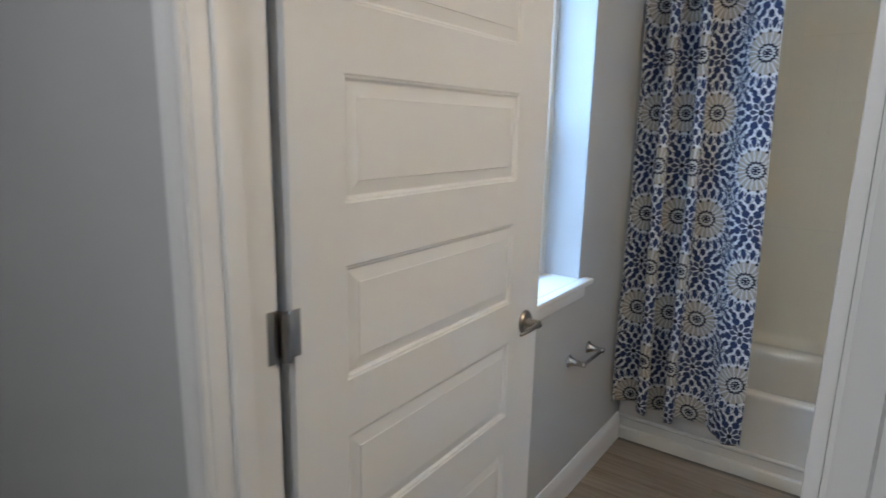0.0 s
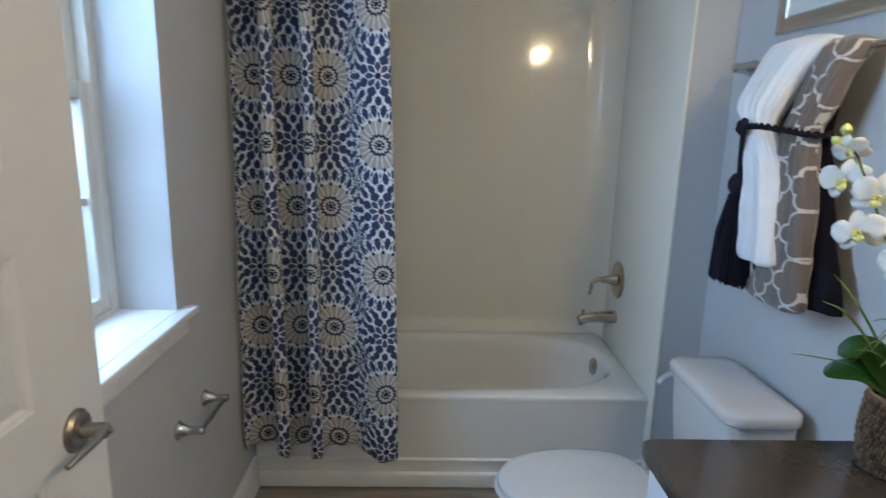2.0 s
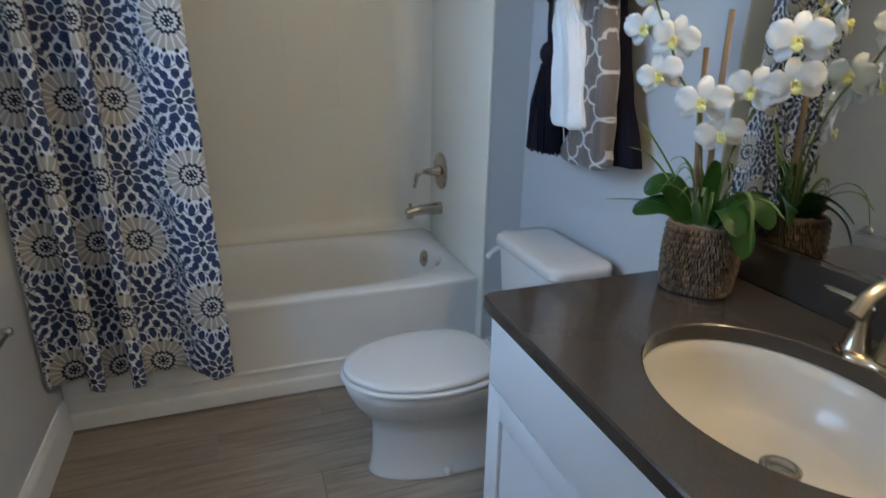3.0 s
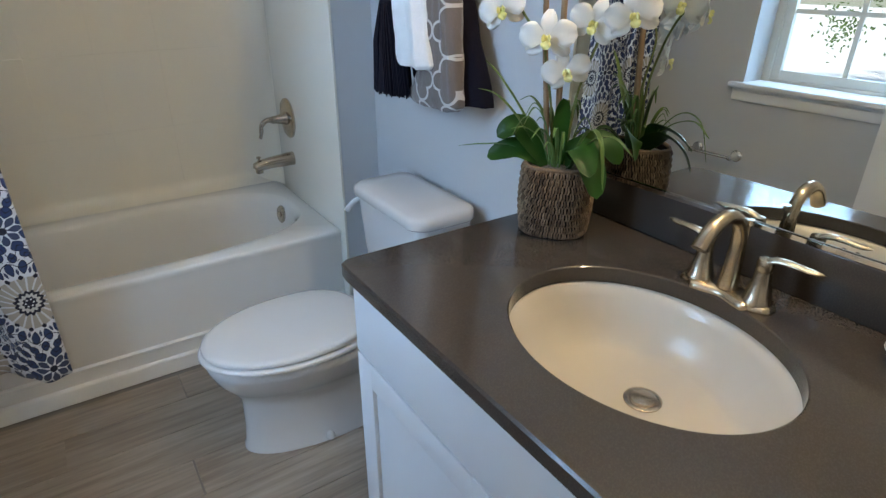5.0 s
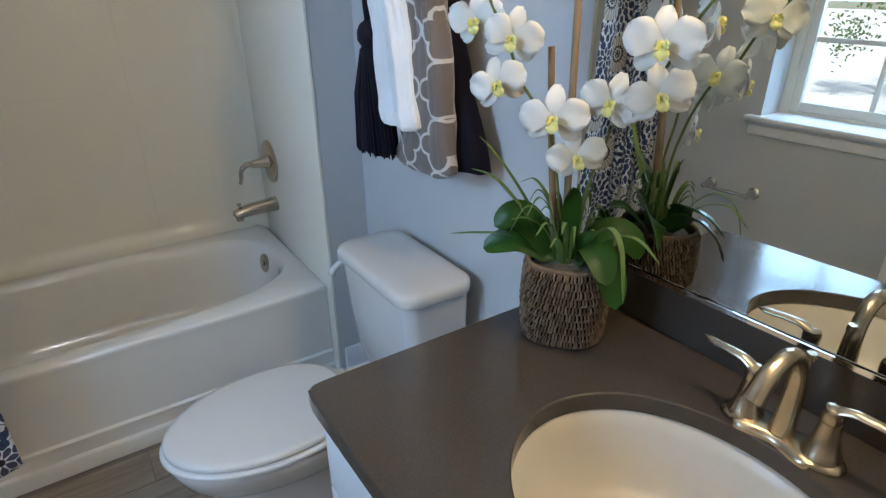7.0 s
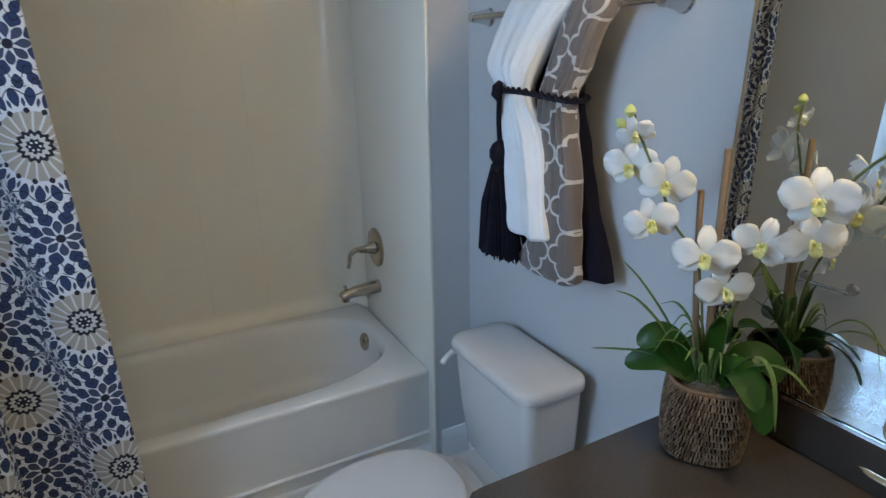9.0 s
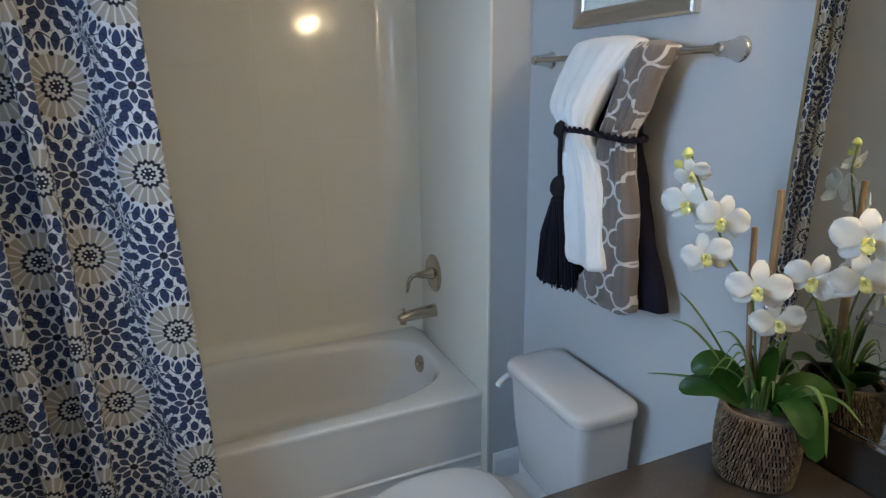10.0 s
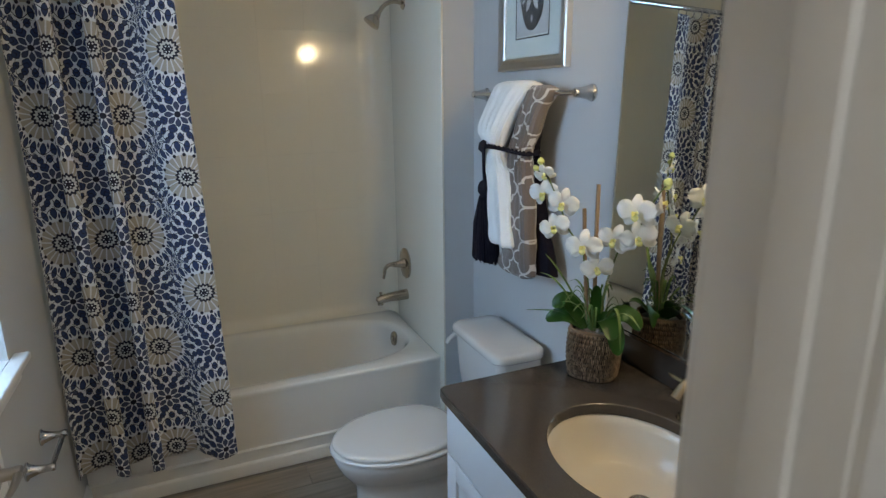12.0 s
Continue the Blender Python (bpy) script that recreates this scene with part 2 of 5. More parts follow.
def make_grey_towel():
    """Taupe terry with a pale ogee lattice."""
    n = Nodes("ogee_towel")
    uv = n.xyz(n.node("ShaderNodeUVMap").outputs[0])
    f = n.noise(n.coord(), 350, 4, 0.7)

    W, H = 0.098, 0.118

    def lobes(a, b):
        """Distance outside a four-lobed tile."""
        def disc(p, q, rad):
            return n.m("SUBTRACT", n.m("SQRT", n.m("ADD", n.m("MULTIPLY", p, p), n.m("MULTIPLY", q, q))), rad)
        side = disc(n.m("SUBTRACT", n.m("ABSOLUTE", a), 0.024), b, 0.0235)
        ends = disc(a, n.m("SUBTRACT", n.m("ABSOLUTE", b), 0.031), 0.0265)
        return n.m("MINIMUM", n.m("MINIMUM", side, ends), disc(a, b, 0.018))

    tile = lobes(n.m("WRAP", n.m("SUBTRACT", uv[0], 0.01), W / 2, -W / 2), n.m("WRAP", uv[1], H / 2, -H / 2))
    line = n.step(n.m("ABSOLUTE", tile), 0.0036, 0.0026)
    n.bump(n.m("ADD", f, n.m("MULTIPLY", line, -0.5)), 0.7, 0.0015)
    base = n.mix(f, (0.10, 0.080, 0.070), (0.19, 0.158, 0.140))
    return n.set(Base_Color=n.mix(n.m("MULTIPLY", line, n.m("MULTIPLY_ADD", f, 0.5, 0.62)), base, (0.58, 0.56, 0.53)), Roughness=0.95, Sheen_Weight=0.4)


M_TOWEL_G = make_grey_towel()


def make_seagrass():
    """Twisted dry grass, each strand of its own tone."""
    n = Nodes("seagrass")
    c = n.coord()
    own = n.nt.nodes.new("ShaderNodeNewGeometry").outputs["Random Per Island"]
    f = n.noise(n.mapped(c, (900, 900, 260)), 1.0, 3, 0.7)
    n.bump(f, 0.6, 0.001)
    tone = n.mix(own, (0.11, 0.074, 0.046), (0.29, 0.205, 0.130))
    return n.set(Base_Color=n.mix(n.step(f, 0.35, 0.65), tone, n.mix(0.5, tone, (0.10, 0.066, 0.042))), Roughness=0.75, Specular_IOR_Level=0.25)


M_SEAGRASS = make_seagrass()
M_MOSS = fabric("potting_moss", (0.06, 0.05, 0.03), 120, 0.95, 1.0, 0.004)


def make_leaf(name, a, b, rough=0.35):
    n = Nodes(name)
    c = n.coord()
    vein = n.noise(n.mapped(c, (60, 60, 8)), 1.0, 3)
    n.bump(vein, 0.08, 0.001)
    return n.set(Base_Color=n.mix(n.noise(c, 18, 3), a, b), Roughness=rough, Coat_Weight=0.0, Specular_IOR_Level=0.22)


M_LEAF = make_leaf("orchid_leaf", (0.009, 0.038, 0.005), (0.028, 0.085, 0.010), 0.32)
M_BLADE = make_leaf("grass_blade", (0.05, 0.10, 0.025), (0.14, 0.21, 0.06), 0.5)
M_STEM = make_leaf("orchid_stem", (0.10, 0.13, 0.04), (0.17, 0.19, 0.07), 0.6)
M_BUD = make_leaf("orchid_bud", (0.42, 0.50, 0.14), (0.62, 0.66, 0.30), 0.5)
M_LIP = make_leaf("orchid_lip", (0.62, 0.60, 0.16), (0.80, 0.78, 0.42), 0.5)
M_CANE = make_leaf("bamboo_cane", (0.20, 0.125, 0.07), (0.33, 0.23, 0.14), 0.6)


def make_petal():
    n = Nodes("silk_petal")
    c = n.coord()
    f = n.noise(c, 120, 3)
    n.bump(f, 0.2, 0.0006)
    return n.set(Base_Color=n.mix(n.noise(c, 26, 3), (0.62, 0.62, 0.57), (0.74, 0.74, 0.72)), Roughness=0.6, Subsurface_Weight=0.15, Subsurface_Radius=(0.004, 0.004, 0.003), Sheen_Weight=0.2)


M_PETAL = make_petal()


# ---- mesh helpers ----
def origin(ob):
    v = Vector((0, 0, 0))
    while ob is not None:
        v += ob.location
        ob = ob.parent
    return v


def mesh(name, bm, mat, smooth=True, angle=38):
    bmesh.ops.recalc_face_normals(bm, faces=bm.faces[:])
    if smooth:
        lim = radians(angle)
        for f in bm.faces:
            f.smooth = True
        for e in bm.edges:
            if len(e.link_faces) == 2 and e.calc_face_angle(0) > lim:
                e.smooth = False
    me = bpy.data.meshes.new(name)
    bm.to_mesh(me)
    bm.free()
    for x in (mat if isinstance(mat, (list, tuple)) else [mat]):
        me.materials.append(x)
    return me


def part(name, bm, material, parent=None, label="", smooth=True, angle=38):
    """One mesh under a thing; the bmesh is in world places."""
    if parent is not None:
        bmesh.ops.translate(bm, verts=bm.verts[:], vec=-origin(parent))
    ob = new(name, mesh(name, bm, material, smooth, angle))
    ob.parent = parent
    if label:
        tagged(ob, label)
    return ob


def thing(name, at, label, category, group="", kind=""):
    ob = new(name)
    ob.location = at
    ob.empty_display_size = 0.05
    return tagged(ob, label, category, group, kind)


def setting(name, bm, mat, label, category, smooth=True):
    return tagged(part(name, bm, mat, None, "", smooth), label, category, "", "structure")


def box(bm, x0, x1, y0, y1, z0, z1, bevel=0.0, seg=2):
    r = bmesh.ops.create_cube(bm, size=1.0)
    vs = r["verts"]
    for v in vs:
        v.co = Vector((x0 + (v.co.x + 0.5) * (x1 - x0), y0 + (v.co.y + 0.5) * (y1 - y0), z0 + (v.co.z + 0.5) * (z1 - z0)))
    if bevel:
        es = list({e for v in vs for e in v.link_edges})
        bmesh.ops.bevel(bm, geom=es, offset=bevel, segments=seg, profile=0.5, affect="EDGES")
    return bm


def B(*a, **k):
    return box(bmesh.new(), *a, **k)


def rings(bm, loops, caps=(True, True), closed=True):
    """Skin a list of equal-length loops of points."""
    rows = [[bm.verts.new(p) for p in loop] for loop in loops]
    n = len(rows[0])
    for a, b in zip(rows, rows[1:]):
        for i in range(n if closed else n - 1):
            j = (i + 1) % n
            bm.faces.new((a[i], a[j], b[j], b[i]))
    if caps[0]:
        bm.faces.new(rows[0][::-1])
    if caps[1]:
        bm.faces.new(rows[-1])
    return rows


def tube(bm, pts, radii, seg=12, caps=True, flat=1.0):
    pts = [Vector(p) for p in pts]
    if not isinstance(radii, (list, tuple)):
        radii = [radii] * len(pts)
    loops = []
    side = None
    for i, p in enumerate(pts):
        d = (pts[min(i + 1, len(pts) - 1)] - pts[max(i - 1, 0)]).normalized()
        if side is None:
            side = d.orthogonal().normalized() if abs(d.z) > 0.9 else d.cross(Vector((0, 0, 1))).normalized()
        side = (side - d * side.dot(d)).normalized()
        up = d.cross(side)
        loops.append([p + radii[i] * (math.cos(2 * math.pi * k / seg) * side + flat * math.sin(2 * math.pi * k / seg) * up) for k in range(seg)])
    rings(bm, loops, (caps, caps))
    return bm


def T(pts, radii, seg=12, **k):
    return tube(bmesh.new(), pts, radii, seg, **k)


def lathe(bm, profile, base, axis=(0, 0, 1), seg=24):
    """profile: (distance along the axis, radius)."""
    axis = Vector(axis).normalized()
    s = axis.orthogonal().normalized()
    u = axis.cross(s)
    base = Vector(base)
    rings(bm, [[base + axis * h + r * (math.cos(2 * math.pi * k / seg) * s + math.sin(2 * math.pi * k / seg) * u) for k in range(seg)] for h, r in profile])
    return bm


def L(profile, base, axis=(0, 0, 1), seg=24):
    return lathe(bmesh.new(), profile, base, axis, seg)


def curve_pts(ctrl, n=16):
    """Catmull-Rom through the control points."""
    c = [Vector(p) for p in ctrl]
    c = [2 * c[0] - c[1], *c, 2 * c[-1] - c[-2]]
    out = []
    for i in range(1, len(c) - 2):
        for k in range(n):
            t = k / n
            out.append(0.5 * (2 * c[i] + (c[i + 1] - c[i - 1]) * t + (2 * c[i - 1] - 5 * c[i] + 4 * c[i + 1] - c[i + 2]) * t * t + (3 * c[i] - c[i - 1] - 3 * c[i + 1] + c[i + 2]) * t ** 3))
    out.append(c[-2])
    return out


# ---- structure ----
XL, XR, XS, YS, YB = -0.85, 0.838, 0.68, 5.60, 6.41
YH, YD = 3.40, 3.515          # the doorway wall: hall side and bathroom side
DX0, DX1, DTOP = -0.719, 0.010, 2.06
WY0, WY1, WZ0, WZ1 = 4.12, 5.03, 0.905, 2.10
CEIL = 2.44

bm = bmesh.new()
box(bm, XL - 0.20, XL, YD, WY0, 0, CEIL)
box(bm, XL - 0.20, XL, WY1, YB + 0.1, 0, CEIL)
box(bm, XL - 0.20, XL, WY0, WY1, 0, WZ0)
box(bm, XL - 0.20, XL, WY0, WY1, WZ1, CEIL)
setting("wall_west", bm, M_WALL, "pale grey painted wall with a deep window opening", "wall")
setting("wall_east", B(XR, XR + 0.12, YD, YS, 0, CEIL), M_WALL, "pale grey painted wall behind toilet and vanity", "wall")
setting("wall_stub", B(XS + 0.012, XR + 0.12, YS, YB + 0.1, 0, CEIL), M_WALL, "pale grey wall end beside the bathtub", "wall")
setting("wall_north", B(XL - 0.2, XS + 0.012, YB, YB + 0.1, 0, CEIL), M_WALL, "painted wall behind the bathtub surround", "wall")
bm = bmesh.new()
box(bm, -2.3, DX0 - 0.02, YH, YD, 0, CEIL)
box(bm, DX1 + 0.02, 2.3, YH, YD, 0, CEIL)
box(bm, DX0 - 0.02, DX1 + 0.02, YH, YD, DTOP + 0.02, CEIL)
setting("wall_south", bm, M_WALL, "pale grey painted wall with the bathroom doorway", "wall")
setting("hall_wall_west", B(-2.42, -2.3, 1.4, YH, 0, CEIL), M_WALL, "pale grey painted hall wall", "wall")
setting("hall_wall_east", B(2.3, 2.42, 1.4, YH, 0, CEIL), M_WALL, "pale grey painted hall wall", "wall")
setting("hall_wall_south", B(-2.42, 2.42, 1.28, 1.4, 0, CEIL), M_WALL, "pale grey painted hall wall", "wall")
bm = B(-2.42, 2.42, 1.28, YD, CEIL, CEIL + 0.1)
box(bm, XL - 0.20, XR + 0.12, YD, YB + 0.1, CEIL, CEIL + 0.1)
setting("ceiling", bm, M_CEIL, "flat white painted ceiling", "ceiling")
bm = B(-2.42, 2.42, 1.28, YD, -0.10, -0.004)
box(bm, XL - 0.20, XR + 0.12, YD, YB + 0.1, -0.10, -0.004)
FLOOR = setting("floor", bm, M_GROUT, "grey-brown wood-look plank tile floor", "floor")


def baseboard(name, pts, normal, label="white painted baseboard with an eased top"):
    """A run of moulded board between two floor points; normal points into the room."""
    a, b = (Vector((*p, 0)) for p in pts)
    n = Vector((*normal, 0))
    prof = [(0, 0), (0.015, 0), (0.015, 0.095), (0.013, 0.108), (0.009, 0.120), (0.005, 0.133), (0, 0.135)]
    bm = bmesh.new()
    rings(bm, [[p + n * d + Vector((0, 0, h)) for d, h in prof] for p in (a, b)])
    return setting(name, bm, M_TRIM, label, "baseboard")


baseboard("baseboard_west", ((XL, YD), (XL, 5.628)), (1, 0))
baseboard("baseboard_stub", ((XS + 0.03, YS), (XR, YS)), (0, -1))
baseboard("baseboard_east", ((XR, 4.57), (XR, YS - 0.016)), (-1, 0))
baseboard("baseboard_hall_left", ((-2.3, YH), (DX0 - 0.054, YH)), (0, -1))
baseboard("baseboard_hall_right", ((DX1 + 0.070, YH), (2.3, YH)), (0, -1))


def casing(name, x_in, x_out, side):
    """Door casing with a stepped profile on the hall face of the doorway wall."""
    w = x_out - x_in
    prof = [(0.0, 0), (0.0, 0.012), (0.10, 0.016), (0.32, 0.016), (0.36, 0.011), (0.62, 0.014), (0.72, 0.020), (0.92, 0.022), (1.0, 0.016), (1.0, 0)]
    bm = bmesh.new()
    rings(bm, [[Vector((x_in + w * f, side * (YH if side < 0 else YD) * side + side * d, z)) for f, d in prof] for z in (0, DTOP + 0.12)])
    return setting(name, bm, M_TRIM, "white painted stepped door casing", "trim")


casing("casing_left", DX0 - 0.004, DX0 - 0.052, -1)
casing("casing_right", DX1 + 0.004, DX1 + 0.068, -1)
bm = bmesh.new()
box(bm, DX0 - 0.02, DX0, YH - 0.004, YD + 0.004, 0, DTOP, 0.002)
box(bm, DX0, DX0 + 0.011, YH + 0.028, YH + 0.062, 0, DTOP, 0.002)
box(bm, DX1, DX1 + 0.02, YH - 0.004, YD + 0.004, 0, DTOP, 0.002)
box(bm, DX1 - 0.011, DX1, YH + 0.028, YH + 0.062, 0, DTOP, 0.002)
box(bm, DX0 - 0.02, DX1 + 0.02, YH - 0.004, YD + 0.004, DTOP, DTOP + 0.02, 0.002)
setting("door_jamb", bm, M_TRIM, "white painted door jamb with stop", "trim")
setting("casing_inner_right", B(DX1 + 0.004, DX1 + 0.075, YD, YD + 0.016, 0, DTOP + 0.07, 0.004), M_TRIM, "white painted door casing inside the bathroom", "trim")
setting("casing_inner_head", B(DX0, DX1 + 0.075, YD, YD + 0.016, DTOP + 0.004, DTOP + 0.07, 0.004), M_TRIM, "white painted door head casing", "trim")


# ---- door ----
def panel_door(length, height, thick):
    """Door leaf in its own frame: hinge edge at 0, leaf along +x, hall face at y = 0, going to -y... built with raised panels."""
    bm = bmesh.new()
    hinge_stile, lock_stile, rails = 0.120, 0.165, [0.368, 0.110, 0.110, 0.110, 0.110, 0.150]
    n = 5
    ph = (height - sum(rails)) / n
    spans, z = [], rails[0]
    for k in range(n):
        spans.append((z, z + ph))
        z += ph + rails[k + 1]
    zs = [0, *[v for s in spans for v in s], height]
    xs = [0, hinge_stile, length - lock_stile, length]
    for sgn, y in ((1, 0.0), (-1, -thick)):
        for i in range(3):
            for j in range(len(zs) - 1):
                x0, x1, z0, z1 = xs[i], xs[i + 1], zs[j], zs[j + 1]
                if i == 1 and j % 2 == 1:
                    steps = [(0, 0), (0.003, -0.0022), (0.0065, -0.0030), (0.0105, -0.0085), (0.0125, -0.0090), (0.036, -0.0040), (0.0372, -0.0024)]
                    rings(bm, [[Vector((x0 + d, y + sgn * h, z0 + d)), Vector((x1 - d, y + sgn * h, z0 + d)), Vector((x1 - d, y + sgn * h, z1 - d)), Vector((x0 + d, y + sgn * h, z1 - d))] for d, h in steps], (False, True))
                else:
                    bm.faces.new([bm.verts.new((a, y, b)) for a, b in ((x0, z0), (x1, z0), (x1, z1), (x0, z1))])
    for a, b in (((0, 0), (length, 0)), ((length, 0), (length, height)), ((length, height), (0, height)), ((0, height), (0, 0))):
        bm.faces.new([bm.verts.new(p) for p in ((a[0], 0, a[1]), (b[0], 0, b[1]), (b[0], -thick, b[1]), (a[0], -thick, a[1]))])
    bmesh.ops.remove_doubles(bm, verts=bm.verts[:], dist=0.0004)
    return bm


HX, HY, EX, EY = -0.711, 3.528, -0.728, 4.445
dlen = math.hypot(EX - HX, EY - HY)
dang = math.degrees(math.atan2(EY - HY, EX - HX))
DOOR = thing("door_1", (HX, HY, 0.012), "white five-panel interior door standing open", "door", kind="structure")
DOOR.rotation_euler = (0, 0, radians(dang))
DM = pose(HX, HY, 0.012, 0, 0, dang)


def dpart(name, bm, mat, parent, label="", **k):
    ob = new(name, mesh(name, bm, mat, **k))
    ob.parent = parent
    if label:
        tagged(ob, label)
    return ob


# in the leaf's frame the face towards the room looks to -y
leaf = panel_door(dlen - 0.016, 2.035, 0.035)
bmesh.ops.translate(leaf, verts=leaf.verts[:], vec=(0.016, 0.035, 0))
dpart("leaf", leaf, M_DOOR, DOOR, smooth=False)
kx, kz = dlen - 0.080, 0.945
for sgn, y0 in ((-1, 0.0), (1, 0.035)):
    rose = dpart("rose", L([(0, 0.033), (0.004, 0.033), (0.010, 0.028), (0.012, 0.012)], (kx, y0, kz), (0, sgn, 0), 28), M_DARKMETAL, DOOR, "brushed nickel rose")
    lever_pts = curve_pts([(kx, y0 + sgn * 0.038, kz), (kx - 0.012, y0 + sgn * 0.043, kz), (kx - 0.040, y0 + sgn * 0.044, kz - 0.001), (kx - 0.068, y0 + sgn * 0.040, kz - 0.004), (kx - 0.088, y0 + sgn * 0.036, kz - 0.008)], 6)
    lever_pts = lever_pts[2:]
    dpart("neck", L([(0.008, 0.0135), (0.026, 0.0115), (0.038, 0.0125), (0.047, 0.0120), (0.050, 0.008), (0.051, 0.001)], (kx, y0, kz), (0, sgn, 0), 24), M_DARKMETAL, DOOR, "brushed nickel lever neck")
    dpart("lever", T(lever_pts, [0.0085 - 0.0045 * k / (len(lever_pts) - 1) for k in range(len(lever_pts))], 14), M_DARKMETAL, DOOR, "brushed nickel door lever")
    if sgn < 0:
        dpart("privacy_button", L([(0.048, 0.005), (0.054, 0.005), (0.055, 0.003)], (kx, y0, kz), (0, sgn, 0), 14), M_DARKMETAL, DOOR, "small privacy button")
for hz in (0.20, 1.145, 1.82):
    bm = bmesh.new()
    tube(bm, [(-0.006, -0.006, hz - 0.041), (-0.006, -0.006, hz + 0.041)], 0.0065, 12)
    box(bm, 0.004, 0.029, -0.002, 0.0005, hz - 0.040, hz + 0.040, 0.001)
    box(bm, -0.002, 0.0, -0.004, 0.030, hz - 0.040, hz + 0.040, 0.0006)
    dpart("hinge", bm, M_DARKMETAL, DOOR, "brushed nickel butt hinge")
setting("strike_hinge_plate", B(DX0 + 0.0005, DX0 + 0.003, YD - 0.018, YD + 0.002, 1.113, 1.201, 0.001), M_DARKMETAL, "nickel hinge leaf set in the door jamb", "hinge plate")

# ---- window ----
WIN = thing("window_1", (XL - 0.15, (WY0 + WY1) / 2, WZ0), "almond vinyl double-hung window with divided panes", "window", kind="structure")
wx0, wx1 = XL - 0.205, XL - 0.145
GZ0, GZM, GZ1 = 0.972, 1.475, 2.06


def frame_rect(bm, x0, x1, y0, y1, z0, z1, w, wb=None, bevel=0.003):
    wb = wb or w
    box(bm, x0, x1, y0, y0 + w, z0, z1, bevel)
    box(bm, x0, x1, y1 - w, y1, z0, z1, bevel)
    box(bm, x0, x1, y0 + w, y1 - w, z0, z0 + wb, bevel)
    box(bm, x0, x1, y0 + w, y1 - w, z1 - w, z1, bevel)
    return bm


part("window_frame", frame_rect(bmesh.new(), wx0, wx1, WY0, WY1, WZ0, WZ1, 0.035), M_VINYL, WIN)
for nm, x0, z0, z1 in (("lower_sash", wx0 + 0.026, WZ0 + 0.035, GZM + 0.022), ("upper_sash", wx0 + 0.004, GZM - 0.022, WZ1 - 0.035)):
    sash = part(nm, frame_rect(bmesh.new(), x0, x0 + 0.028, WY0 + 0.035, WY1 - 0.035, z0, z1, 0.038), M_VINYL, WIN)
    bm = bmesh.new()
    ya, yb, za, zb = WY0 + 0.073, WY1 - 0.073, z0 + 0.038, z1 - 0.038
    for k in (1, 2):
        y = ya + (yb - ya) * k / 3
        box(bm, x0 + 0.009, x0 + 0.019, y - 0.009, y + 0.009, za, zb)
    zc = (za + zb) / 2
    for k in range(3):
        box(bm, x0 + 0.0095, x0 + 0.0185, ya + (yb - ya) * k / 3 + (0.009 if k else 0), ya + (yb - ya) * (k + 1) / 3 - (0.009 if k < 2 else 0), zc - 0.009, zc + 0.009)
    part("muntin", bm, M_VINYL, sash)
    pane = part("pane", B(x0 + 0.012, x0 + 0.016, ya - 0.004, yb + 0.004, za - 0.004, zb + 0.004), M_GLASS, sash, "clear window glass", smooth=False)
    pane.visible_shadow = False
part("sash_lock", B(wx0 + 0.054, wx0 + 0.066, 4.55, 4.60, GZM + 0.022, GZM + 0.034, 0.003), M_VINYL, WIN)
bm2 = bmesh.new()
box(bm2, XL - 0.145, XL + 0.002, WY0 + 0.001, WY1 - 0.001, WZ0 + 0.0005, WZ0 + 0.022)
box(bm2, XL + 0.0005, XL + 0.042, WY0 - 0.05, WY1 + 0.05, WZ0 + 0.0005, WZ0 + 0.022, 0.006, 3)
setting("window_sill", bm2, M_TRIM, "white painted window stool", "window sill")
bm = bmesh.new()
prof = [(0, 0), (0.016, 0), (0.018, -0.010), (0.012, -0.018), (0.014, -0.045), (0.010, -0.055), (0, -0.057)]
rings(bm, [[Vector((XL + d, y, WZ0 + h)) for d, h in prof] for y in (WY0 - 0.035, WY1 + 0.035)])
setting("window_apron", bm, M_TRIM, "white painted moulding under the window stool", "trim")

# ---- bathtub and surround ----
TUB = thing("bathtub", ((XL + XS) / 2, 6.02, 0), "white acrylic alcove bathtub with a plain apron", "bathtub")
TZ = 0.397
TX0, TX1, TY0, TY1 = XL + 0.004, XS - 0.002, 5.63, YB - 0.012


def egg(cx, cy, ax, ay, z, n=64, p=2.6, front=1.0):
    out = []
    for k in range(n):
        a = 2 * math.pi * k / n
        c, s = math.cos(a), math.sin(a)
        out.append(Vector((cx + ax * math.copysign(abs(c) ** (2 / p), c), cy + ay * math.copysign(abs(s) ** (2 / p), s), z)))
    return out


def rect_loop(x0, x1, y0, y1, z, n=64):
    out = []
    cx, cy, ax, ay = (x0 + x1) / 2, (y0 + y1) / 2, (x1 - x0) / 2, (y1 - y0) / 2
    for k in range(n):
        a = 2 * math.pi * k / n
        c, s = math.cos(a), math.sin(a)
        m = max(abs(c), abs(s))
        out.append(Vector((cx + ax * c / m, cy + ay * s / m, z)))
    return out


